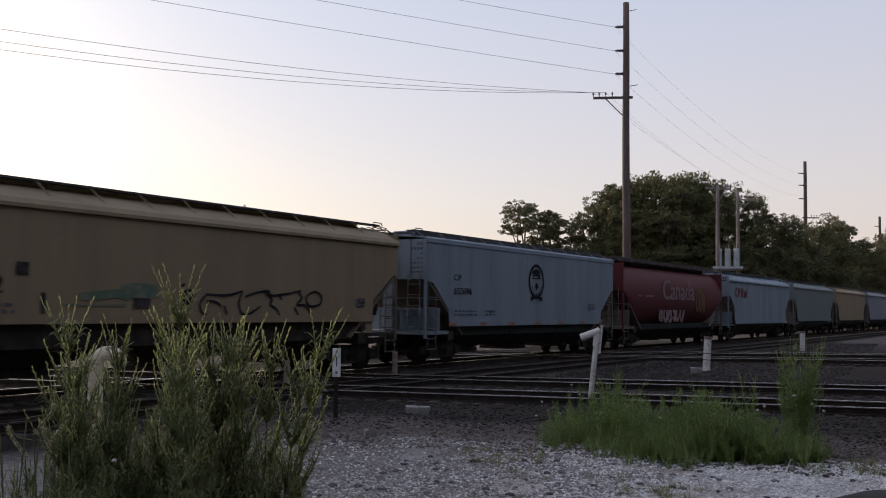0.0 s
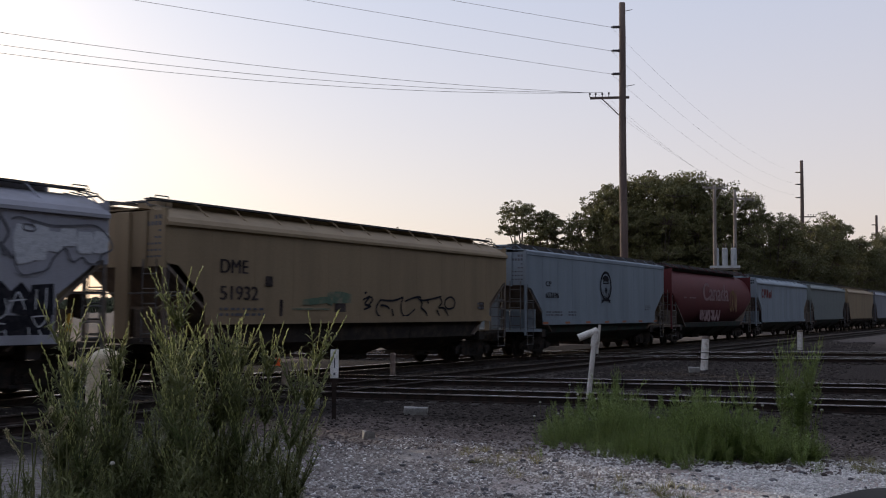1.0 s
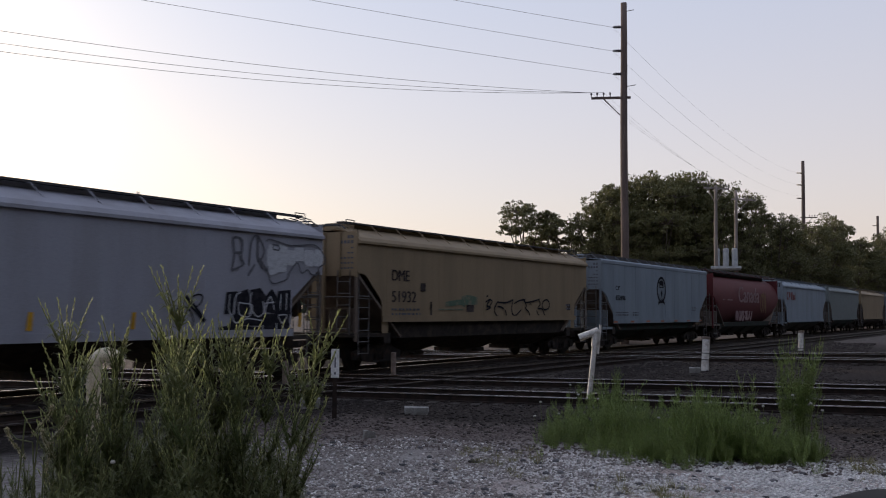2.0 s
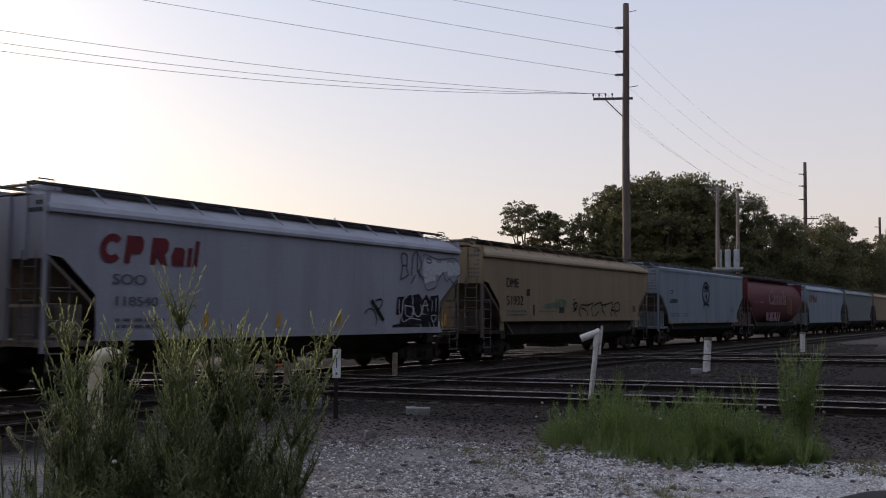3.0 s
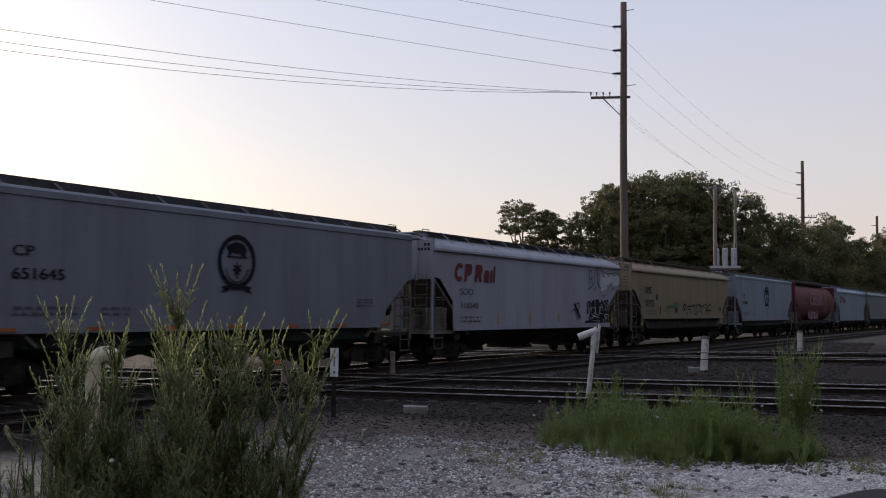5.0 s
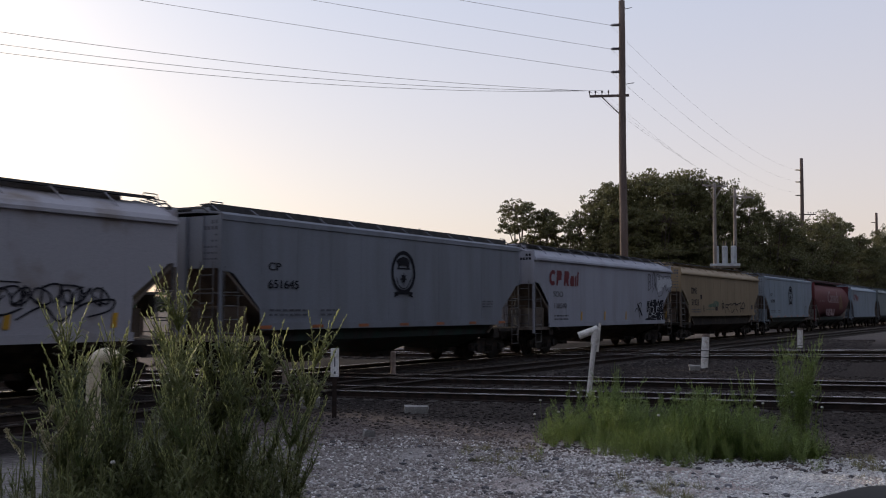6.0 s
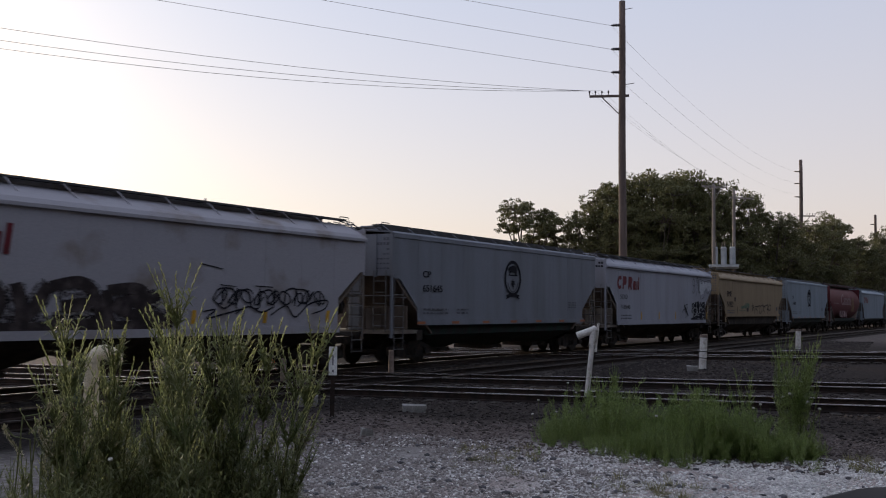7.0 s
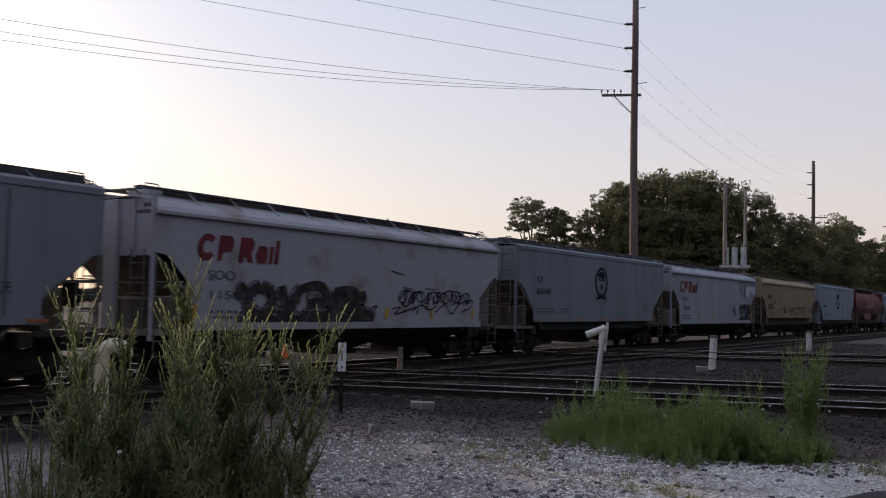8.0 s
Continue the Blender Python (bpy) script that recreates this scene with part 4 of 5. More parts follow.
sprayed(car, [brush(q, 0.07) for q in ([(-0.7, 2.28), (-0.36, 2.38), (-0.6, 2.15), (-0.3, 2.08), (-0.65, 1.98)], [(-0.62, 2.48), (-0.5, 2.53)], [(0.2, 2.29), (0.8, 2.27), (1.15, 2.31), (1.5, 2.4)], [(1.5, 2.4), (1.38, 2.1), (1.47, 1.82), (1.72, 1.77), (2.2, 2.0)], [(1.6, 2.25), (2.05, 2.37), (2.5, 2.41), (2.6, 2.3), (3.2, 2.35), (3.85, 2.46)], [(2.3, 2.44), (2.63, 2.2), (2.58, 2.05), (2.86, 1.9), (3.0, 1.64)], [(3.73, 2.44), (3.9, 2.25), (3.68, 2.06), (4.08, 2.02), (4.4, 1.64)], [(3.57, 1.98), (3.8, 1.68)], [(4.08, 2.14), (4.13, 2.33), (4.48, 2.44), (4.75, 2.3), (4.67, 2.07), (4.26, 2.02), (4.08, 2.14)], [(0.23, 2.12), (0.55, 2.09), (0.74, 1.99)], [(0.45, 1.68), (0.1, 1.8), (0.0, 2.05), (0.22, 2.29)], [(-0.45, 2.4), (-0.2, 2.3), (-0.5, 2.05)], [(0.95, 1.75), (0.85, 2.0)], [(2.9, 2.34), (3.05, 2.2)])], y - 0.003, M["scrawl"], "black sprayed outlines")
sprayed(car, [brush(q, 0.2) for q in ([(-3.55, 2.17), (-3.0, 2.21), (-2.45, 2.25), (-2.2, 2.13)], [(-2.45, 2.38), (-1.9, 2.42), (-1.3, 2.36)], [(-2.2, 2.25), (-1.3, 2.27)])] + [brush([(-4.0, 1.98), (-2.3, 1.98)], 0.05)], y, M["greenspray"], "faded green sprayed tag")
for x in (-7.32, 6.96):
    painted(car, "side_panel_post", [[(x, 1.2), (x + 0.36, 1.2), (x + 0.36, 1.64), (x, 1.64)]], -1.58, M["tan"])
end_print(car, h)
CARS.append((car, c0))

blue_car(27.4, 43.85, "652696", "blue", "pale blue covered grain hopper car with a round crest")

car, h = hopper("round", 45.2, 61.9, "red", "faded red cylindrical grain hopper car with white lettering")
c0 = 53.55
yr = SIDE_Y - 0.035
letters(car, "Canada", -2.75, 2.6, 2.65, 3.75, yr, M["pinkwhite"], "faded white painted word")
small_print(car, random.Random(2), [(-h + 2.0, -h + 2.5, 2.7, 2.9, 1), (-h + 3.0, -h + 4.2, 2.7, 2.9, 1)], yr, "pinkwhite")
sprayed(car, scrawl(rng, -3.0, 1.2, 1.4, 2.4, 6, 0.22), -1.50, M["pinkwhite"], "grey sprayed tag")
sprayed(car, scrawl(rng, 3.0, 4.6, 1.9, 3.5, 3, 0.14), yr, M["ochre"], "faded ochre painted plants")
CARS.append((car, c0))

white_car(63.5, 80.4, "blue", "white covered grain hopper car with red mark", False)
for left, right, paint, label in ((81.9, 98.4, "darkgrey", "green-grey covered grain hopper car"), (99.9, 116.7, "tan", "brownish tan covered grain hopper car"), (118.2, 134.7, "grey", "pale grey covered grain hopper car"), (136.2, 152.7, "grey", "grey covered grain hopper car")):
    car, h = hopper("ribbed", left, right, paint, label, sill=1.35)
    CARS.append((car, (left + right) / 2))


def run(t):
    """Metres that the train has gone at t seconds."""
    return 7.578 * t + 0.01433 * t * t


def motions():
    steps = [i / 15 for i in range(121)]
    for car, x in CARS:
        walk(car, [(t, pose(x + run(t), TRACK_Y, 0)) for t in (i * 0.5 for i in range(17))])
    for wheel, car in WHEELS:
        at = wheel.matrix_basis.translation.copy()
        walk(wheel, [(t, pose(at.x, at.y, at.z, 0, math.degrees(run(t) / 0.457), 0)) for t in steps])


# ---- utility poles and wires ----
def utility_pole(x, y, top, base_r, top_r, mat, label, arms=(), side=None):
    """arms: (kind, height, bearing in degrees, length). kind 'post': a line post insulator; 'arm': a crossarm with pins and a brace."""
    p = thing("utility_pole", label, "utility pole", "poles along the railway", at=pose(x, y, GROUND - 0.3))
    bm = bmesh.new()
    n = 10
    tube(bm, [(0.02 * math.sin(i), 0.02 * math.cos(i), (top - GROUND + 0.3) * i / n) for i in range(n + 1)], [base_r + (top_r - base_r) * i / n for i in range(n + 1)], 14)
    part("shaft", bm, mat, p, smooth=True)
    for kind, z, bear, length in arms:
        d = Vector((math.sin(radians(bear)), math.cos(radians(bear)), 0))
        zz = z - GROUND + 0.3
        o = Vector((0, 0, zz))
        bm = bmesh.new()
        if kind == "post":
            tube(bm, [o + d * 0.1, o + d * length + Vector((0, 0, 0.0))], [0.09, 0.05], 8)
            for j in range(4):
                disc(bm, o + d * (0.25 + j * (length - 0.3) / 4), d, 0.11, 0.05, 10)
            part("line_insulator", bm, M["insulator"], p)
        elif kind == "stub":
            tube(bm, [o, o + d * length + Vector((0, 0, 0.12))], 0.025, 6)
            part("pin", bm, M["wire"], p)
        else:
            w = Vector((-d.y, d.x, 0)) * 0.055
            u = Vector((0, 0, 0.08))
            a, b = o - d * 0.45, o + d * length
            loft(bm, [[q - w - u, q + w - u, q + w + u, q - w + u] for q in (a, b)])
            arm = part("crossarm", bm, mat, p)
            bm = bmesh.new()
            tube(bm, [o + d * length * 0.62 - u, o + Vector((0, 0, -1.35)) + d * 0.1], 0.035, 6)
            part("brace", bm, mat, p)
            for k in (0.08, 0.42, 0.62, 0.82, 1.0):
                if length < 1.5 and k in (0.42, 0.82):
                    continue
                bm = bmesh.new()
                c = o + d * length * k + u
                tube(bm, [c, c + Vector((0, 0, 0.14)), c + Vector((0, 0, 0.16)), c + Vector((0, 0, 0.30))], [0.03, 0.03, 0.07, 0.05], 8)
                part("insulator", bm, M["insulator"], arm)
    return p


def wire(a, b, sag, radius=0.012, label="thin overhead line between two poles"):
    a, b = Vector(a), Vector(b)
    bm = bmesh.new()
    n = 28
    tube(bm, [a.lerp(b, i / n) - Vector((0, 0, sag * 4 * (i / n) * (1 - i / n))) for i in range(n + 1)], radius, 5)
    return tagged(part("wire", bm, M["wire"], smooth=True), label, "wire", "overhead lines")


tall = "tall dark timber utility pole with side insulators and a crossarm"
utility_pole(60.29, 24.3, 23.0, 0.30, 0.21, M["pole"], tall, (("post", 21.35, -25, 0.75), ("post", 19.7, -25, 0.75), ("post", 18.1, -25, 0.75), ("arm", 16.46, -25, 2.2), ("stub", 22.4, 155, 0.7), ("stub", 17.2, 155, 0.8)))
utility_pole(139.9, 29.63, 23.4, 0.33, 0.22, M["pole"], tall, (("post", 21.7, -40, 1.0), ("post", 20.0, -40, 1.0), ("post", 18.1, -40, 1.0), ("arm", 15.4, 150, 1.9)))
utility_pole(212.8, 30.5, 22.0, 0.34, 0.24, M["pole"], tall, (("post", 20.0, -40, 1.2), ("post", 18.0, -40, 1.2), ("arm", 14.4, 150, 2.2)))
utility_pole(-10.0, 60.5, 23.0, 0.30, 0.21, M["pole"], tall, (("post", 21.35, 155, 0.75), ("post", 19.7, 155, 0.75), ("post", 18.1, 155, 0.75), ("arm", 16.46, 155, 2.2)))
pale = "silvery timber pole carrying a transformer platform"
utility_pole(88.1, 26.5, 13.8, 0.20, 0.15, M["palepole"], pale, (("arm", 13.55, 120, 1.6), ("arm", 13.5, -60, 1.4)))
utility_pole(92.46, 25.84, 13.8, 0.18, 0.14, M["palepole"], pale, (("arm", 12.9, 130, 2.2),))


def transformers():
    t = thing("transformer_bank", "three grey transformer tanks on a platform between poles", "transformer", at=pose(90.2, 26.2, 6.0, 0, 0, -73.7))
    bm = bmesh.new()
    box(bm, -1.35, 1.35, -2.4, 2.2, 0, 0.22)
    part("platform", bm, M["tank"], t)
    for i in range(3):
        bm = bmesh.new()
        x = -0.80 + 0.8 * i
        tube(bm, [(x, 0, 0.22), (x, 0, 1.9), (x, 0, 2.0)], [0.27, 0.27, 0.20], 14)
        tank = part("tank", bm, M["tank"], t)
        for k in (-0.12, 0.12):
            bm = bmesh.new()
            tube(bm, [(x + k, 0, 1.95), (x + k, 0, 2.45)], [0.07, 0.04], 8)
            part("bushing", bm, M["insulator"], tank)


transformers()
d = Vector((math.sin(radians(-25)), math.cos(radians(-25)), 0))
for z, sag in ((21.35, 0.6), (19.7, 0.42), (18.1, 0.38)):
    wire(Vector((60.29, 24.3, z)) + d * 0.75, Vector((-10, 60.5, z)) - d * 0.75, sag)
    wire(Vector((60.29, 24.3, z)) + d * 0.75, (139.3, 30.3, z + 0.35), 1.6, 0.006)
for k, sag in ((1.0, 1.75), (0.82, 2.35), (0.62, 2.75)):
    wire(Vector((60.29, 24.3, 16.84)) + d * 2.2 * k, Vector((-10, 60.5, 16.84)) - d * 2.2 * k, sag, 0.013)
    wire(Vector((60.29, 24.3, 16.84)) + d * 2.2 * k, Vector((88.1, 26.5, 13.9)) + Vector((1.2 * k, -0.7 * k, 0)), 0.4, 0.005)


# ---- trees ----
def polar(yaw, dist):
    return dist * math.sin(radians(yaw)), dist * math.cos(radians(yaw))


def tree_mesh(seed, tall, wide, lobes, leaves, bare=0.0, low=0.30, lump=(0.15, 0.23)):
    """A forking trunk whose limbs end in leafy lobes; each lobe is a cluster of small leaf sprays, denser on its upper side."""
    r = random.Random(seed)
    nr = np.random.default_rng(seed)
    wood = bmesh.new()
    fork = Vector((r.uniform(-0.3, 0.3), r.uniform(-0.3, 0.3), tall * low * 0.75))
    tube(wood, [(0, 0, 0), (fork.x * 0.4, fork.y * 0.5, fork.z * 0.5), tuple(fork)], [tall * 0.024, tall * 0.019, tall * 0.016], 8, caps=False)
    sprays, size = [], []
    for k in range(lobes):
        f = (k + 0.5) / lobes
        an = k * 2.4 + r.uniform(-0.5, 0.5)
        up = low + (0.90 - low) * (1 - f) ** 0.9 + r.uniform(-0.05, 0.05)
        reach = 0.5 * wide * math.sqrt(max(0.05, 1 - ((up - 0.52) / 0.50) ** 2)) * r.uniform(0.45, 0.86)
        c = Vector((math.cos(an) * reach, math.sin(an) * reach, up * tall))
        rad = wide * r.uniform(*lump)
        c.z = min(c.z, tall - rad * 0.72)
        mid = fork.lerp(c, 0.5) + Vector((r.uniform(-0.5, 0.5), r.uniform(-0.5, 0.5), r.uniform(-0.2, 0.6)))
        tube(wood, [tuple(fork), tuple(mid), tuple(c)], [tall * 0.010, tall * 0.006, tall * 0.003], 6, caps=False)
        for q in range(int(46 * (1 - bare))):
            a, z = r.uniform(0, 6.283), r.uniform(-0.55, 1.0)
            w = math.sqrt(1 - z * z) if z > 0 else 1.0
            u = Vector((math.cos(a) * w, math.sin(a) * w, z * 0.72)) * rad * r.uniform(0.55, 1.08)
            p = c + u
            if q % 4 == 0:
                tube(wood, [tuple(c), tuple(c + u * 0.55 + Vector((0, 0, 0.1))), tuple(p)], [tall * 0.0032, tall * 0.002, tall * 0.001], 4, caps=False)
            sprays.append(tuple(p))
            size.append(rad * r.uniform(0.16, 0.34))
    sprays, size = np.array(sprays), np.array(size)
    stretch = tall / (sprays[:, 2] + size * 0.4).max()
    sprays[:, 2] *= stretch
    for v in wood.verts:
        v.co.z *= stretch
    pick = nr.integers(0, len(sprays), leaves)
    off = nr.normal(0, 1, (leaves, 3))
    off /= np.linalg.norm(off, axis=1)[:, None]
    off *= (nr.random(leaves) ** 0.5 * size[pick])[:, None] * np.array((1.15, 1.15, 0.62))
    c = sprays[pick] + off
    a = nr.normal(0, 1, (leaves, 3)) + np.array((0, 0, -0.35))
    a /= np.linalg.norm(a, axis=1)[:, None]
    b = np.cross(a, nr.normal(0, 1, (leaves, 3)))
    b /= np.linalg.norm(b, axis=1)[:, None]
    h_ = nr.uniform(0.085, 0.17, leaves)[:, None] * tall / 17
    vs = np.stack([c - a * h_, c + b * h_ * 0.55, c + a * h_, c - b * h_ * 0.55], axis=1).reshape(-1, 3)
    me = bpy.data.meshes.new("crown")
    me.from_pydata(vs.tolist(), [], np.arange(leaves * 4).reshape(-1, 4).tolist())
    me.materials.append(M["crown"])
    return wood, me


def tree(seed, tall, wide, lobes, leaves, label, bare=0.0, low=0.30, lump=(0.15, 0.23)):
    wood, me = tree_mesh(seed, tall, wide, lobes, leaves, bare, low, lump)
    t = thing("tree", label, "tree", "trees behind the railway")
    part("trunk", wood, M["bark"], t, smooth=True)
    c = new("crown", me)
    c.parent = t
    return t


full = "broad leafy tree with a dark green crown"
KINDS = dict(
    airy=tree(1, 15.0, 6.6, 15, 17000, "smaller leafy tree with open gaps in its crown", 0.10, 0.42, (0.17, 0.27)),
    thin=tree(4, 15.0, 7.4, 15, 11000, "thinly leaved tree with bare twigs showing", 0.30, 0.36, (0.16, 0.25)),
    big=tree(2, 18.0, 11.5, 30, 46000, full, 0.0, 0.22),
    wide=tree(3, 17.0, 12.0, 30, 46000, full, 0.05, 0.20),
    mid=tree(5, 15.0, 9.5, 22, 30000, full, 0.1, 0.22),
)
# bearing, distance, height of the top, share of the kind's width
for kind, yaw, dist, top, girth, turn in (
        ("airy", 62.25, 118, 15.6, 1.15, 20), ("airy", 64.45, 120, 14.0, 1.15, 140),
        ("thin", 66.5, 117, 16.3, 1.0, 60), ("thin", 67.4, 116, 17.0, 0.9, 160), ("mid", 67.3, 119, 13.4, 0.9, 200), ("mid", 66.0, 125, 10.5, 0.85, 80),
        ("wide", 68.3, 115, 17.6, 0.80, 90), ("big", 70.3, 114, 18.7, 0.95, 0), ("big", 72.6, 116, 18.0, 0.86, 130),
        ("wide", 71.5, 124, 17.0, 0.85, 250), ("mid", 74.4, 117, 16.5, 0.85, 310), ("wide", 76.2, 121, 14.2, 0.80, 40),
        ("big", 69.3, 122, 14.5, 0.9, 70), ("mid", 77.7, 128, 13.7, 0.85, 150), ("wide", 78.6, 140, 13.9, 0.85, 210),
        ("mid", 79.8, 154, 16.4, 0.72, 15), ("thin", 79.6, 150, 16.6, 0.70, 0), ("big", 80.6, 165, 14.0, 0.80, 170),
        ("wide", 81.6, 176, 13.3, 0.72, 120), ("mid", 82.2, 188, 16.6, 0.65, 260), ("thin", 82.2, 185, 17.3, 0.6, 90),
        ("big", 83.4, 195, 14.6, 0.80, 300), ("wide", 84.8, 214, 15.5, 0.9, 200), ("mid", 86.2, 240, 16.5, 1.0, 30),
        ("big", 85.5, 285, 17.0, 1.0, 80), ("wide", 75.0, 128, 11.0, 0.9, 10), ("wide", 77.0, 138, 11.5, 0.9, 190),
        ("big", 80.0, 176, 11.0, 0.9, 250), ("wide", 82.6, 205, 12.5, 0.9, 330), ("mid", 73.6, 112, 10.0, 0.9, 120),
        ("mid", 71.0, 111, 9.5, 0.9, 20), ("mid", 68.6, 112, 9.0, 0.85, 230)):
    x, y = polar(yaw, dist)
    o = copy_thing(KINDS[kind], pose(x, y, GROUND, 0, 0, turn))
    tallness = dict(airy=15.0, thin=15.0, big=18.0, wide=17.0, mid=15.0)[kind]
    o.scale = (girth, girth, (top - GROUND) / tallness)
for o in KINDS.values():
    for c in list(o.children):
        bpy.data.objects.remove(c)
    bpy.data.objects.remove(o)


def far_wood():
    """A low line of woods at the horizon."""
    r = random.Random(9)
    vs, fs = [], []
    for i in range(26000):
        an = radians(r.uniform(-30, 75))
        rad = r.uniform(520, 580)
        x, y = rad * math.sin(an), rad * math.cos(an)
        top = 7 + 4 * noise.noise(Vector((x * 0.02, y * 0.02, 0)))
        c = Vector((x, y, GROUND + top * r.random() ** 0.7))
        s = r.uniform(0.8, 2.0)
        a = Vector((r.gauss(0, 1), r.gauss(0, 1), r.gauss(0, 1))).normalized()
        b = a.orthogonal().normalized()
        k = len(vs)
        vs += [c - a * s, c + b * s, c + a * s, c - b * s]
        fs.append((k, k + 1, k + 2, k + 3))
    me = bpy.data.meshes.new("far_woods")
    me.from_pydata(vs, [], fs)
    me.materials.append(M["wood_far"])
    tagged(new("far_woods", me), "low dark woods along the horizon", "woods", kind="stuff")


far_wood()


def sky_blocking_woods():
    """Unseen tree belt added behind the stand to block low sky; closes the place."""
    r = random.Random(19)
    vs, fs = [], []
    for i in range(44000):
        x, y = r.uniform(-50, 330), r.uniform(-25, -17)
        if i < 4000:
            x, y = r.uniform(-50, -38), r.uniform(-20, 12)
        top = 23 + 5 * noise.noise(Vector((x * 0.1, y * 0.1, 0)))
        c = Vector((x, y, GROUND + top * r.random()))
        s = r.uniform(0.5, 1.1)
        a = Vector((r.gauss(0, 1), r.gauss(0, 1), r.gauss(0, 1))).normalized()
        b = a.orthogonal().normalized()
        k = len(vs)
        vs += [c - a * s, c + b * s * 0.8, c + a * s, c - b * s * 0.8]
        fs.append((k, k + 1, k + 2, k + 3))
    me = bpy.data.meshes.new("woods")
    me.from_pydata(vs, [], fs)
    me.materials.append(M["wood_far"])
    tagged(new("woods", me), "unseen dense belt of trees added to block low sky light", "woods", kind="stuff")


sky_blocking_woods()


# ---- posts, pipes and blocks beside the tracks ----
def sign_post():
    s = thing("marker_sign", "narrow white marker plate on a rusty post", "sign", at=pose(14.89, 12.13, GROUND, 0, 0, -51))
    bm = bmesh.new()
    box(bm, -0.045, 0.045, 0.0, 0.012, -0.2, 1.30)
    box(bm, -0.008, 0.008, 0.012, 0.05, -0.2, 1.30)
    part("post", bm, M["rust"], s)
    bm = bmesh.new()
    box(bm, -0.082, 0.082, -0.012, -0.002, 0.82, 1.39)
    bmesh.ops.bevel(bm, geom=bm.edges[:], offset=0.003, segments=1, affect="EDGES")
    pl = part("plate", bm, M["plate"], s, "white plate with faint dark marks")
    bm = bmesh.new()
    for z0, z1, w in ((1.30, 1.34, 0.02), (1.02, 1.22, 0.012), (0.88, 0.93, 0.02)):
        box(bm, -w, w, -0.015, -0.0125, z0, z1)
    part("marking", bm, M["faded"], pl)


sign_post()


def guard_post(x, y, tall, r, mat, cap, label, lean=(0, 0), bands=()):
    p = thing("guard_post", label, "post", at=pose(x, y, GROUND, lean[0], lean[1], 0))
    bm = bmesh.new()
    tube(bm, [(0, 0, -0.2), (0, 0, tall * 0.5), (0, 0, tall - 0.03), (0, 0, tall)], [r, r, r, r * 0.8], 14)
    body = part("shaft", bm, M[mat], p)
    if cap:
        bm = bmesh.new()
        tube(bm, [(0, 0, tall - 0.09), (0, 0, tall + 0.015), (0, 0, tall + 0.02)], [r + 0.012, r + 0.012, r * 0.7], 14)
        part("cap", bm, M[cap], p, "rusty collar")
    for z in bands:
        bm = bmesh.new()
        tube(bm, [(0, 0, z), (0, 0, z + 0.03)], r + 0.006, 14)
        part("band", bm, M["rust"], p)


guard_post(34.7, 10.9, 1.27, 0.135, "post", "wornpost", "white painted guard post with rusty bands", (2, 4), (0.42, 0.66))
guard_post(57.7, 12.5, 1.12, 0.15, "post", "wornpost", "white painted guard post by the track", (1, 0), (0.1,))
guard_post(24.7, 17.75, 0.83, 0.085, "wornpost", None, "short brown stained post between the tracks")
guard_post(19.66, 17.75, 0.76, 0.085, "wornpost", None, "short brown stained post between the tracks")


def vent_pipe(x, y, tall, r, mat, label, lean, bend):
    """A standing plastic pipe with an elbow on top."""
    v = thing("vent_pipe", label, "pipe", at=pose(x, y, GROUND, *lean))
    bm = bmesh.new()
    tube(bm, [(0, 0, -0.2), (0, 0, tall * 0.5), (0, 0, tall)], r, 14)
    part("riser", bm, M[mat], v, smooth=False)
    bm = bmesh.new()
    if bend == "elbow":
        tube(bm, [(0, 0, tall - 0.28), (0, 0, tall + 0.10), (0.02, 0, tall + 0.16)], [r + 0.02, r + 0.02, r * 0.6], 14)
        tube(bm, [(0.05, 0, tall + 0.10), (-0.37, 0, tall - 0.12)], [r + 0.025, r + 0.03], 14)
        tube(bm, [(r + 0.03, 0.02, tall + 0.24), (r + 0.035, 0.02, tall - 0.44)], 0.03, 8)
    else:
        R = 0.165
        pts = [(R - R * math.cos(radians(q)), 0, tall + R * math.sin(radians(q))) for q in range(0, 181, 15)]
        tube(bm, pts, r, 14)
    part("elbow", bm, M[mat], v, smooth=bend != "elbow")


vent_pipe(20.75, 9.28, 1.64, 0.06, "post", "white plastic pipe with an angled elbow, leaning", (0, 6, -66), "elbow")
vent_pipe(9.08, 11.94, 1.32, 0.108, "pipe", "cream plastic gooseneck pipe among tall weeds", (0, 0, -42), "goose")


def switch_post():
    p = thing("switch_post", "dark teal post with a red band beside the track", "post", at=pose(8.36, 11.3, GROUND))
    bm = bmesh.new()
    tube(bm, [(0, 0, -0.2), (0, 0, 1.30), (0, 0, 1.33)], [0.06, 0.06, 0.045], 12)
    part("shaft", bm, M["teal"], p)
    bm = bmesh.new()
    box(bm, -0.075, -0.04, -0.03, 0.03, 0.62, 0.84)
    part("target", bm, M["brightred"], p)


switch_post()


def block(x, y, w, d_, h_, turn, label="weathered concrete block half sunk in cinders"):
    bm = bmesh.new()
    box(bm, -w / 2, w / 2, -d_ / 2, d_ / 2, -0.1, h_)
    bmesh.ops.subdivide_edges(bm, edges=bm.edges[:], cuts=3, use_grid_fill=True)
    for v in bm.verts:
        v.co += Vector((noise.noise(v.co * 6), noise.noise(v.co * 6 + Vector((9, 0, 0))), noise.noise(v.co * 6 + Vector((0, 9, 0))))) * 0.035
    o = part("concrete_block", bm, M["concrete"])
    o.matrix_basis = pose(x, y, GROUND, 0, 0, turn)
    tagged(o, label, "block")


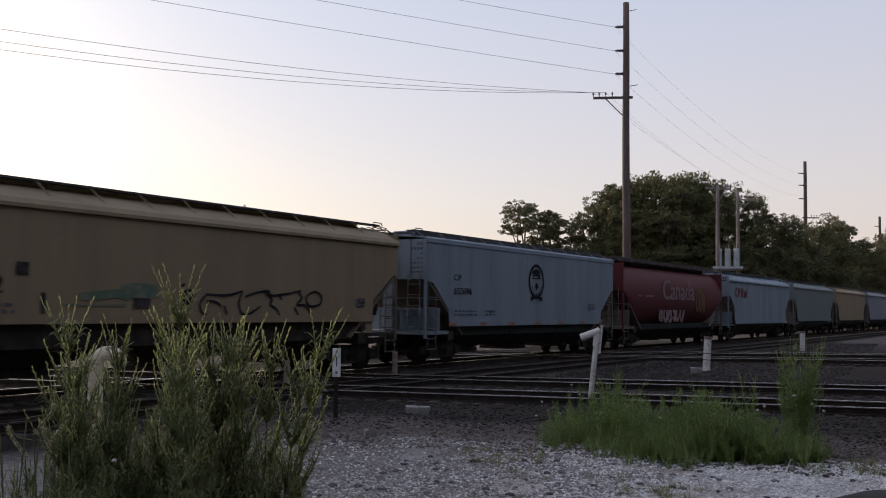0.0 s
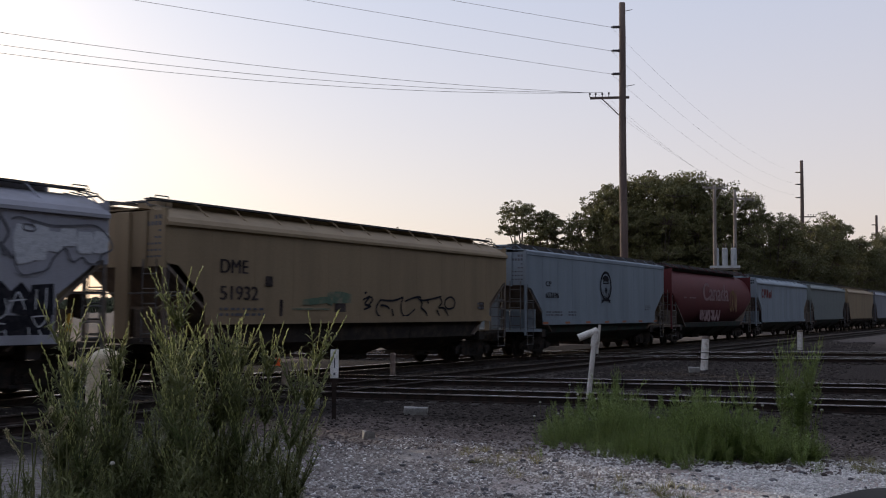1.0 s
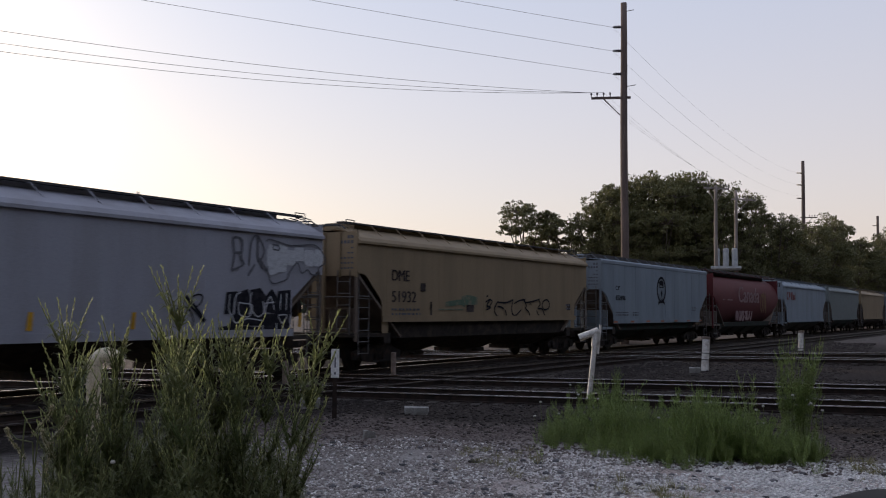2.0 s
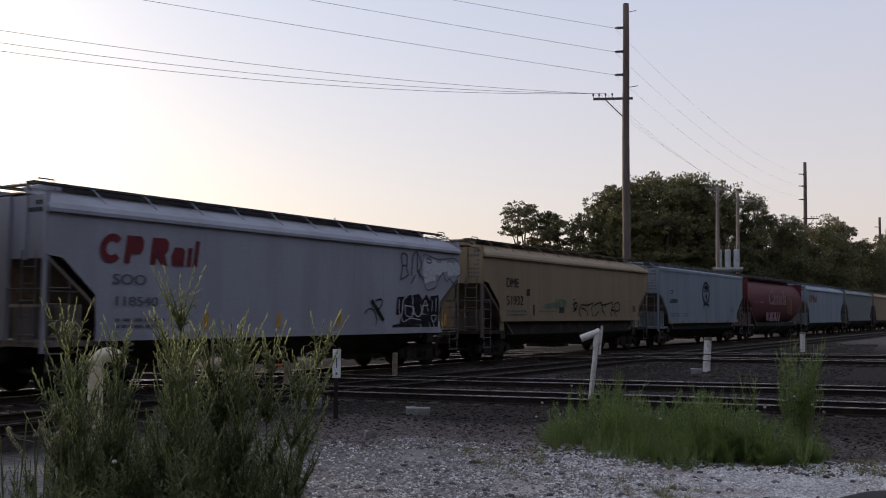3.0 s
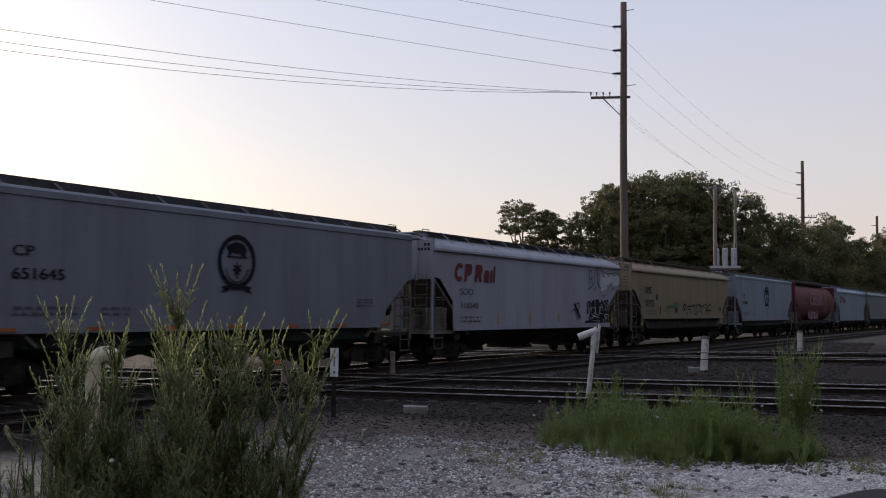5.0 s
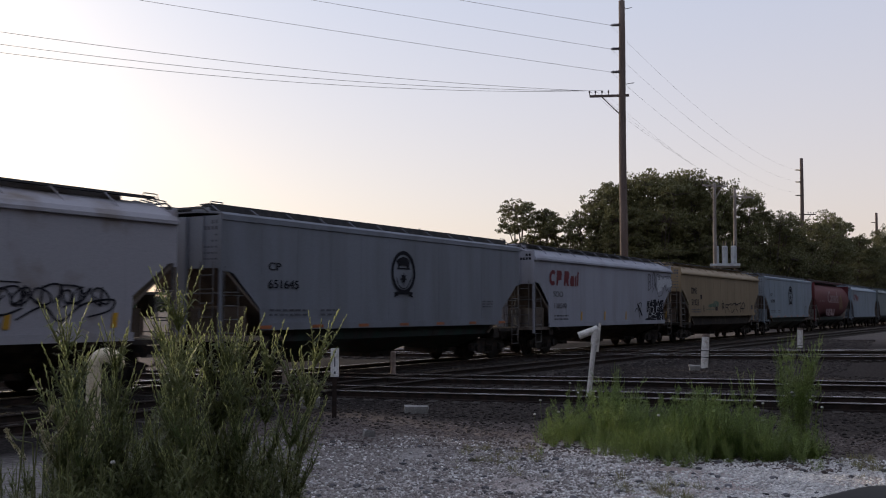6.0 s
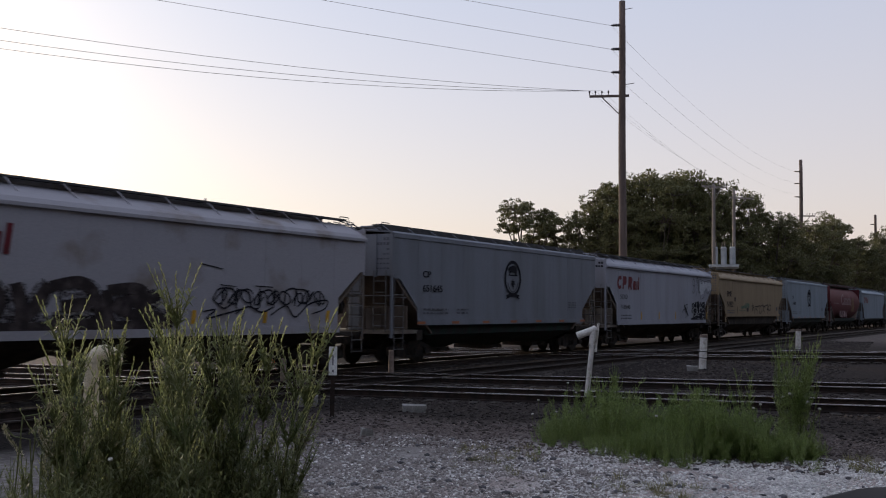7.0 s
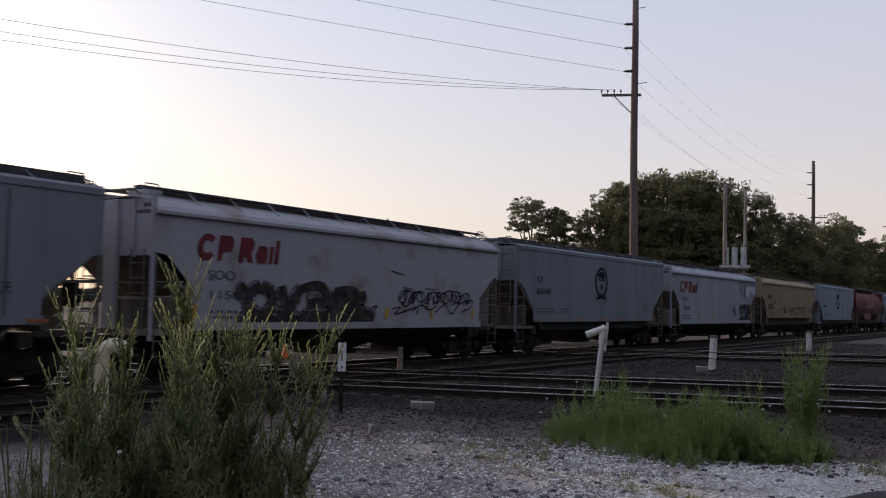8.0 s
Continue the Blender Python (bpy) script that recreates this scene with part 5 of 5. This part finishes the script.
block(16.04, 13.75, 0.42, 0.35, 0.24, -50)
block(16.5, 11.25, 0.50, 0.34, 0.16, -55)
block(13.1, 9.9, 0.20, 0.16, 0.12, -40, "pale broken stone lying on gravel")
block(33.6, 10.9, 0.4, 0.3, 0.2, -70, "brown broken block beside a guard post")


# ---- gravel ----
def stones(name, label, mat, count, place, size, seed):
    r = random.Random(seed)
    shapes = []
    for k in range(6):
        bm = bmesh.new()
        bmesh.ops.create_icosphere(bm, subdivisions=1, radius=1)
        for v in bm.verts:
            v.co = Vector((v.co.x * r.uniform(0.7, 1.2), v.co.y * r.uniform(0.6, 1.1), v.co.z * r.uniform(0.4, 0.8)))
        bm.verts.index_update()
        shapes.append((np.array([v.co for v in bm.verts]), [tuple(v.index for v in f.verts) for f in bm.faces]))
        bm.free()
    vs, fs, k = [], [], 0
    while count:
        x, y, s = place(r)
        s *= r.uniform(*size)
        co, faces = shapes[r.randrange(6)]
        a = r.uniform(0, 6.28)
        c, q = math.cos(a), math.sin(a)
        z = height(x, y) + s * 0.15
        vs.extend(zip(x + s * (co[:, 0] * c - co[:, 1] * q), y + s * (co[:, 0] * q + co[:, 1] * c), z + s * co[:, 2]))
        fs.extend((i + k, j + k, m + k) for i, j, m in faces)
        k += len(co)
        count -= 1
    me = bpy.data.meshes.new(name)
    me.from_pydata([tuple(map(float, v)) for v in vs], [], fs)
    me.materials.append(mat)
    tagged(new(name, me), label, "gravel", kind="stuff")


def near_gravel(r):
    while True:
        rad, an = 5.5 + 11.5 * r.random() ** 0.8, radians(r.uniform(46, 84))
        x, y = rad * math.sin(an), rad * math.cos(an)
        if x + 0.33 * y < 15.9 + 1.6 * noise.noise(Vector((x * 0.5, y * 0.5, 7))) and noise.noise(Vector((x * 0.9, y * 0.9, 2))) + 0.5 * noise.noise(Vector((x * 3, y * 3, 5))) > r.uniform(-0.75, 0.0):
            return x, y, 1.0


def yard_cinders(r):
    while True:
        x, y = r.uniform(11.5, 34), r.uniform(1, 18.4)
        if 30 < math.degrees(math.atan2(x, y)) < 86 and x + 0.33 * y > 17.3 + 3.0 * r.random() ** 2:
            return x, y, 1.0


def dirt_stones(r):
    while True:
        x, y = r.uniform(10, 20), r.uniform(1, 13)
        if 14.8 < x + 0.33 * y + 0.8 * noise.noise(Vector((x * 0.6, y * 0.6, 4))) < 19.6 - 2.2 * r.random():
            return x, y, 1.0 if r.random() < 0.96 else 1.9


def clean_gravel(r):
    while True:
        x, y, s = near_gravel(r)
        if y < 5.5 + 3.0 * noise.noise(Vector((x * 0.4, y * 0.4, 11))) or r.random() < 0.25:
            return x, y, s


def dusty_gravel(r):
    while True:
        x, y, s = near_gravel(r)
        if y > 4.0 + 2.0 * noise.noise(Vector((x * 0.4, y * 0.4, 12))):
            return x, y, s


stones("gravel", "loose crushed pale limestone gravel", M["stone"], 19000, clean_gravel, (0.011, 0.032), 21)
stones("dusty_gravel", "dusty grey gravel mixed with dirt", M["dull"], 19000, dusty_gravel, (0.010, 0.030), 26)
stones("cinders", "dark broken ballast and cinders between the tracks", M["cinder"], 16000, yard_cinders, (0.018, 0.05), 22)

def far_cinders(r):
    x = r.uniform(26, 75)
    return x, r.uniform(2 + x * 0.12, 18.2), 1.0


stones("far_ballast", "coarse dark ballast strewn between far tracks", M["cinder"], 9000, far_cinders, (0.03, 0.08), 25)
stones("scattered_stones", "brown-grey stones strewn over bare dirt", M["mixed"], 7000, dirt_stones, (0.012, 0.034), 23)
stones("dark_stones", "dark stones lying in pale gravel", M["slate"], 380, near_gravel, (0.02, 0.065), 24)


# ---- weeds ----
def blade(vs, fs, p, d, up, length, width, bend):
    """A narrow leaf of two quads."""
    s = d.cross(up)
    s = s.normalized() if s.length > 1e-4 else Vector((1, 0, 0))
    q = p + d * length * 0.5 + up * bend * length * 0.1
    e = p + d * length - up * bend * length * 0.35
    k = len(vs)
    vs += [p - s * width * 0.3, p + s * width * 0.3, q + s * width * 0.5, q - s * width * 0.5, e]
    fs += [(k, k + 1, k + 2, k + 3), (k + 3, k + 2, k + 4)]


def weed(seed, tall, branches, leaf_len, leaf_mat, head_mat, label, plume=0.3, name="tall_weed", low=0.3, rise=0.9, leaf_wide=0.09, stems=1, fan=0.0):
    """A leafy upright weed: a stem with side shoots, narrow leaves, and a feathery seed head."""
    r = random.Random(seed)
    w = thing(name, label, "weed", "weeds")
    bm = bmesh.new()
    vs, fs, hv, hf = [], [], [], []
    UP = Vector((0, 0, 1))

    def shoot(p, d, length, rad, level, plume):
        n = 8
        pts = [p]
        for i in range(n):
            d = (d + Vector((r.uniform(-1, 1), r.uniform(-1, 1), 0.35)) * 0.07).normalized()
            p = p + d * length / n
            pts.append(p)
        tube(bm, pts, [rad * (1 - 0.8 * i / n) for i in range(n + 1)], 4, caps=False)
        count = int(length / (leaf_len * 0.13))
        for i in range(count):
            f = (i + 0.5) / count
            at = pts[min(n - 1, int(f * n))].lerp(pts[min(n, int(f * n) + 1)], f * n % 1)
            an = i * 2.4 + r.uniform(-0.4, 0.4)
            out = (Vector((math.cos(an), math.sin(an), 0)) + d * r.uniform(0.3, 1.1)).normalized()
            if f < 1 - plume:
                blade(vs, fs, at, out, UP, leaf_len * r.uniform(0.6, 1.2) * (1 - 0.6 * f), leaf_len * leaf_wide, r.uniform(0.2, 1.2))
            else:
                for j in range(15):
                    o2 = (out * 0.55 + d * 0.9 + Vector((r.uniform(-1, 1), r.uniform(-1, 1), r.uniform(0.1, 1.0))) * 0.4).normalized()
                    blade(hv, hf, at + d * leaf_len * r.uniform(0, 0.13), o2, UP, leaf_len * r.uniform(0.06, 0.18), leaf_len * 0.024, 0.0)
        if level == 0:
            for k in range(branches):
                f = r.uniform(low, 0.95)
                at = pts[int(f * n)]
                an = r.uniform(0, 6.28)
                shoot(at, (d * rise + Vector((math.cos(an), math.sin(an), 0.3)) * 0.5).normalized(), length * r.uniform(0.14, 0.30) * (1.30 - 0.8 * f), rad * 0.5, 1, plume if f > 0.62 else 0.0)
    for k in range(stems):
        an, q = k * 2.4 + r.uniform(-0.5, 0.5), fan * math.sqrt((k + 0.3) / stems)
        tilt = Vector((q * math.cos(an) + r.uniform(-0.08, 0.08), q * math.sin(an) + r.uniform(-0.08, 0.08), 1))
        shoot(Vector((0.25 * q * math.cos(an), 0.25 * q * math.sin(an), 0)), tilt.normalized(), tall * (1 if k == 0 else r.uniform(0.62, 0.98)), (0.008 + 0.002 * tall) * (1 if stems == 1 else 0.6), 0, plume * 0.6)
    tagged(part("stem", bm, M["stem"], w), kind="stuff")
    for nm, a, b, m in (("leaves", vs, fs, leaf_mat), ("seed_head", hv, hf, head_mat)):
        if a:
            me = bpy.data.meshes.new(nm)
            me.from_pydata(a, [], b)
            me.materials.append(m)
            o = tagged(new(nm, me), kind="stuff")
            o.parent = w
    return w


def put(ob, x, y, turn, lean=0.0, grow=1.0):
    o = copy_thing(ob, pose(x, y, height(x, y) - 0.02, lean * math.cos(turn), lean * math.sin(turn), turn * 50))
    o.scale = (grow, grow, grow)
    return o


rng = random.Random(31)
tall_label = "tall leafy green weed with a yellow-green feathery seed head"
TALL = [weed(40 + i, 2.3, 46, 0.125, M["weed"], M["seed"], tall_label, 0.62, "tall_weed", 0.42, 1.0) for i in range(5)]
BUSHY = [weed(60 + i, 1.6, 20, 0.11, M["weed"], M["weed"], "dense dark green leafy weed", 0.15, "bushy_weed") for i in range(4)]
BROAD = [weed(65 + i, 1.05, 5, 0.17, M["weed"], M["weed"], "leafy green weed with long narrow leaves", 0.0, "leafy_weed", 0.2, 0.9, 0.15) for i in range(3)]
LUSH = [weed(70 + i, 1.15, 15, 0.13, M["lush"], M["lush"], "bright green narrow-leaved weed in gravel", 0.4, "green_weed", 0.04, 0.75, 0.085, 5, 0.55) for i in range(5)]
FEATHER = [weed(80 + i, 1.95, 16, 0.13, M["lush"], M["lush"], "tall slender weed with pale seed heads", 0.7, "tall_weed", 0.3, 0.9, 0.07, 5, 0.32) for i in range(2)]


# the big clump beside the stand
for px, dist, top in ((360, 5.4, 2.16), (405, 5.2, 1.92), (165, 5.6, 1.98), (215, 5.4, 1.88), (270, 5.3, 1.84), (170, 5.0, 1.64), (186, 5.2, 1.60), (202, 5.1, 1.62), (158, 5.3, 1.66), (470, 5.5, 1.86), (462, 5.2, 1.72), (430, 5.6, 1.80), (490, 5.7, 1.92), (385, 5.8, 1.93), (440, 5.3, 1.86), (150, 5.2, 1.80), (240, 5.9, 1.82), (300, 5.6, 1.72), (345, 5.1, 1.80), (420, 5.6, 1.90), (375, 5.0, 1.80), (470, 5.3, 1.72)):
    x, y = polar(57.27 + math.degrees(math.atan((px - 784) / 1683)), dist)
    g = (top - height(x, y)) / 2.3
    put(rng.choice(TALL), x, y, rng.uniform(0, 6), rng.uniform(-1.5, 1.5), g)
for i in range(165):
    px = rng.uniform(-70, 570)
    x, y = polar(57.27 + math.degrees(math.atan((px - 784) / 1683)), rng.uniform(4.3, 6.9))
    edge = max(0.0, (px - 400) / 120) + max(0.0, (150 - px) / 130)
    put(rng.choice(BUSHY), x, y, rng.uniform(0, 6), rng.uniform(-6, 6), max(0.42, rng.triangular(0.62, 1.04, 0.9) - 0.28 * edge))
for i in range(75):
    px = rng.uniform(-40, 545)
    x, y = polar(57.27 + math.degrees(math.atan((px - 784) / 1683)), rng.uniform(6.9, 9.6))
    put(rng.choice(BUSHY), x, y, rng.uniform(0, 6), rng.uniform(-8, 8), rng.uniform(0.5, 0.78) * (1 if px > 110 else 0.75))
for i in range(22):
    px = rng.uniform(-60, 130)
    x, y = polar(57.27 + math.degrees(math.atan((px - 784) / 1683)), rng.uniform(5.4, 8.5))
    put(rng.choice(BUSHY), x, y, rng.uniform(0, 6), rng.uniform(-8, 8), rng.uniform(0.55, 0.72))
for px, dist, top in ((650, 6.2, 1.15), (635, 6.0, 0.95), (610, 5.8, 0.95), (560, 5.6, 1.1), (585, 5.6, 0.95), (665, 6.4, 0.8)):
    x, y = polar(57.27 + math.degrees(math.atan((px - 784) / 1683)), dist)
    put(rng.choice(TALL + BUSHY), x, y, rng.uniform(0, 6), 2, (top - height(x, y)) / 2.3)
for i in range(26):
    px = rng.uniform(-40, 620)
    x, y = polar(57.27 + math.degrees(math.atan((px - 784) / 1683)), rng.uniform(4.6, 5.6))
    put(rng.choice(BROAD), x, y, rng.uniform(0, 6), rng.uniform(-6, 6), rng.uniform(0.75, 1.1) * (1 if px < 460 else 0.7))
for px, dist, grow in ((165, 5.6, 1.02), (178, 5.9, 1.06), (190, 5.5, 1.0), (202, 6.1, 1.04), (172, 6.3, 1.05), (186, 6.6, 1.06)):
    x, y = polar(57.27 + math.degrees(math.atan((px - 784) / 1683)), dist)
    put(rng.choice(BUSHY), x, y, rng.uniform(0, 6), rng.uniform(-3, 3), grow)
# the bright clump beside the track: mounds of different height that run together
for px0, wide_, dist0, top, count in ((1010, 38, 16.6, 0.52, 26), (1075, 28, 16.4, 0.80, 30), (1085, 10, 16.6, 1.02, 5), (1135, 34, 16.0, 0.60, 32), (1200, 30, 15.6, 0.78, 36), (1250, 30, 15.5, 0.82, 36), (1215, 60, 14.5, 0.42, 40), (1305, 34, 15.5, 0.68, 30), (1350, 32, 15.3, 0.48, 28), (1405, 32, 15.2, 0.42, 30), (1435, 14, 15.4, 0.2, 12), (1180, 110, 15.0, 0.45, 50), (985, 26, 16.3, 0.26, 18), (1120, 80, 15.0, 0.34, 36)):
    for i in range(round(count * 0.55)):
        px = rng.gauss(px0, wide_ * 0.62)
        x, y = polar(57.27 + math.degrees(math.atan((px - 784) / 1683)), dist0 + rng.uniform(-0.75, 0.75))
        fall = math.exp(-((px - px0) / wide_) ** 2 * 0.5)
        put(rng.choice(LUSH), x, y, rng.uniform(0, 6), rng.uniform(-20, 20), max(0.2, (top - height(x, y)) / 1.15 * (0.45 + 0.55 * fall) * rng.uniform(0.72, 1.06)))
for i in range(45):
    px = rng.triangular(930, 1460, 1000)
    x, y = polar(57.27 + math.degrees(math.atan((px - 784) / 1683)), rng.uniform(14.0, 15.2) + 0.9 * (1440 - px) / 450)
    put(rng.choice(LUSH), x, y, rng.uniform(0, 6), rng.uniform(-25, 25), rng.uniform(0.16, 0.32))
for px, dist, top in ((1400, 16.2, 1.66), (1411, 16.0, 1.56), (1390, 16.3, 1.60), (1398, 15.9, 1.2), (1420, 16.1, 1.35), (1322, 16.4, 1.05), (1080, 17.2, 1.05), (1086, 17.0, 0.9), (1240, 16.8, 0.8), (1030, 17.4, 0.75)):
    x, y = polar(57.27 + math.degrees(math.atan((px - 784) / 1683)), dist)
    put(rng.choice(FEATHER), x, y, rng.uniform(0, 6), rng.uniform(-4, 4), (top - height(x, y)) / 1.95)
# bent foxtail grass beside the big clump
def foxtail(x, y, tall, bearing, label="bent foxtail grass with a pale drooping seed head"):
    g = thing("foxtail_grass", label, "grass", "weeds", at=pose(x, y, height(x, y) - 0.02, 0, 0, bearing))
    pts = [Vector((0.02 * i, 0, tall * i / 6)) for i in range(7)] + [Vector((0.12 + 0.10 * math.sin(radians(a)) + 0.03, 0, tall + 0.10 * (1 - math.cos(radians(a))) * (1 if a < 90 else 0.6) - (0.10 * max(0, a - 90) / 45))) for a in (30, 60, 90, 120, 150, 180)]
    bm = bmesh.new()
    tube(bm, pts, 0.0035, 5)
    part("stem", bm, M["stem"], g)
    r = random.Random(int(x * 100))
    vs, fs = [], []
    for i in range(260):
        f = r.uniform(8.0, 11.99)
        at = pts[int(f)].lerp(pts[int(f) + 1], f % 1)
        out = Vector((r.gauss(0, 1), r.gauss(0, 1), r.gauss(0, 1))).normalized()
        blade(vs, fs, at, out, Vector((0, 0, 1)), 0.018, 0.004, 0.0)
    me = bpy.data.meshes.new("seed_head")
    me.from_pydata(vs, [], fs)
    me.materials.append(M["foxhead"])
    o = tagged(new("seed_head", me), kind="stuff")
    o.parent = g


for px, top, bear in ((8, 1.52, -60), (28, 1.46, -30), (55, 1.44, 160), (18, 1.36, 150), (110, 1.40, 120), (75, 1.32, 40), (140, 1.42, 200), (95, 1.28, 10)):
    x, y = polar(57.27 + math.degrees(math.atan((px - 784) / 1683)), 4.9)
    foxtail(x, y, top - height(x, y) - 0.06, bear)
# dry tufts in the gravel
def tuft(seed):
    """A tussock of thin arching blades."""
    r = random.Random(seed)
    g = thing("grass_tuft", "thin dry grass tuft in gravel", "grass", "tufts in the gravel")
    vs, fs = [], []
    for i in range(46):
        an, q = r.uniform(0, 6.28), r.uniform(0.02, 0.12)
        out = Vector((math.cos(an), math.sin(an), r.uniform(0.6, 2.4))).normalized()
        blade(vs, fs, Vector((q * math.cos(an), q * math.sin(an), 0)), out, Vector((0, 0, 1)), r.uniform(0.10, 0.30), 0.007, r.uniform(0.0, 0.9))
    me = bpy.data.meshes.new("grass")
    me.from_pydata(vs, [], fs)
    me.materials.append(M["dry"])
    o = tagged(new("grass", me), kind="stuff")
    o.parent = g
    return g


TUFT = [tuft(90 + i) for i in range(4)]
for i in range(80):
    cx, cd, sp = rng.choice(((870, 14.0, 70), (1140, 12.0, 90), (900, 13.4, 60), (1190, 11.4, 60), (1530, 14.5, 40)))
    x, y = polar(57.27 + math.degrees(math.atan((rng.gauss(cx, sp * 0.6) - 784) / 1683)), cd + rng.uniform(-0.9, 0.9))
    put(rng.choice(TUFT), x, y, rng.uniform(0, 6), rng.uniform(-12, 12), rng.uniform(0.35, 0.8))
for o in TALL + BUSHY + BROAD + LUSH + FEATHER + TUFT:
    for c in list(o.children):
        bpy.data.objects.remove(c)
    bpy.data.objects.remove(o)


def wildflower(x, y, tall, size):
    """A wild carrot: thin stem and a domed white umbel of tiny florets."""
    f = thing("wildflower", "small white wild flower among green weeds", "flower", "white flowers", at=pose(x, y, height(x, y) - 0.02, rng.uniform(-8, 8), rng.uniform(-8, 8), 0))
    bm = bmesh.new()
    tube(bm, [(0, 0, 0), (0.01, 0.01, tall * 0.6), (0, 0, tall)], 0.004, 5)
    part("stem", bm, M["stem"], f)
    vs, fs = [], []
    for i in range(34):
        a, up = i * 2.4, 1 - 1.5 * (i + 0.5) / 34
        q = size * math.sqrt(1 - up * up)
        c, s = Vector((q * math.cos(a), q * math.sin(a), tall + size * 0.8 * up)), size * 0.3
        k = len(vs)
        u = Vector((math.sin(a), -math.cos(a), 0)) * s
        w = Vector((math.cos(a) * up, math.sin(a) * up, -math.sqrt(1 - up * up))) * s
        vs += [c + u, c + w, c - u, c - w]
        fs.append((k, k + 1, k + 2, k + 3))
    me = bpy.data.meshes.new("umbel")
    me.from_pydata(vs, [], fs)
    me.materials.append(M["blossom"])
    o = tagged(new("umbel", me), "white umbel", kind="stuff")
    o.parent = f


for px, dist, tall in ((1015, 17.0, 0.75), (1040, 16.6, 0.8), (960, 16.8, 0.62), (990, 16.4, 0.45), (1325, 15.6, 0.72), (1355, 15.8, 0.78), (1400, 15.7, 0.95), (1440, 15.6, 0.85), (1452, 15.9, 0.7), (1345, 15.3, 0.55), (948, 16.5, 0.4), (1005, 17.3, 0.9), (1160, 15.0, 0.6), (75, 5.3, 1.62), (66, 5.4, 1.58), (195, 5.0, 1.5)):
    x, y = polar(57.27 + math.degrees(math.atan((px - 784) / 1683)), dist)
    wildflower(x, y, tall, 0.022 if dist > 10 else 0.012)


def litter(x, y, size, turn):
    """A crumpled scrap of paper."""
    bm = bmesh.new()
    bmesh.ops.create_grid(bm, x_segments=6, y_segments=6, size=size)
    for v in bm.verts:
        v.co.z = size * (0.35 + 0.6 * noise.noise(v.co * 9 / size * 0.12 + Vector((turn, 0, 0))))
    bmesh.ops.solidify(bm, geom=bm.faces[:], thickness=0.002)
    o = part("paper_scrap", bm, M["blossom"])
    o.matrix_basis = pose(x, y, height(x, y), 0, 0, turn)
    tagged(o, "crumpled white paper scrap lying on gravel", "litter")


for px, dist, size in ((1135, 12.1, 0.055), (1120, 12.2, 0.03), (1150, 12.0, 0.025)):
    x, y = polar(57.27 + math.degrees(math.atan((px - 784) / 1683)), dist)
    litter(x, y, size, px)


# ---- the corner of a parked car beside the stand ----
def parked_car():
    c = thing("parked_car", "black parked car with a rounded bonnet", "car", at=pose(6.92, -0.24, GROUND, 0, 0, -57))
    stations = ((-2.1, 0.55, 0.72), (-1.95, 0.78, 0.90), (-1.2, 0.88, 1.07), (-0.4, 0.90, 1.11), (0.3, 0.90, 1.12), (1.6, 0.90, 1.12), (2.2, 0.85, 1.02), (2.4, 0.70, 0.80))
    bm = bmesh.new()
    rows_ = []
    for x, w, z in stations:
        rows_.append([(x, w * (1 if math.cos(a) > 0 else -1) * abs(math.cos(a)) ** 0.45, 0.30 + (z - 0.30) * max(0.0, math.sin(a)) ** 0.5 if math.sin(a) > 0 else 0.30) for a in [math.pi * 2 * k / 24 for k in range(24)]])
    loft(bm, rows_)
    part("body", bm, M["carpaint"], c, smooth=True)
    bm = bmesh.new()
    loft(bm, [[(x, y, z) for x, y in ((x0, -w), (x1, -w), (x1, w), (x0, w))] for x0, x1, w, z in ((-0.5, 2.0, 0.78, 1.08), (0.2, 1.6, 0.62, 1.50))])
    part("cabin", bm, M["carpaint"], c)
    for x in (-1.35, 1.45):
        for y in (-0.82, 0.82):
            bm = bmesh.new()
            disc(bm, (x, y, 0.32), (0, 1, 0), 0.32, 0.20, 20)
            part("wheel", bm, M["rubber"], c)


parked_car()


# ---- an orange cone on the far side of the line ----
def cone(x, y):
    k = thing("traffic_cone", "small orange plastic traffic cone on bare earth", "cone", at=pose(x, y, height(x, y)))
    bm = bmesh.new()
    box(bm, -0.2, 0.2, -0.2, 0.2, 0, 0.04)
    part("foot", bm, M["rubber"], k)
    bm = bmesh.new()
    tube(bm, [(0, 0, 0.04), (0, 0, 0.75)], [0.15, 0.04], 14)
    part("body", bm, M["cone"], k)


cone(27.6, 25.3)

motions()
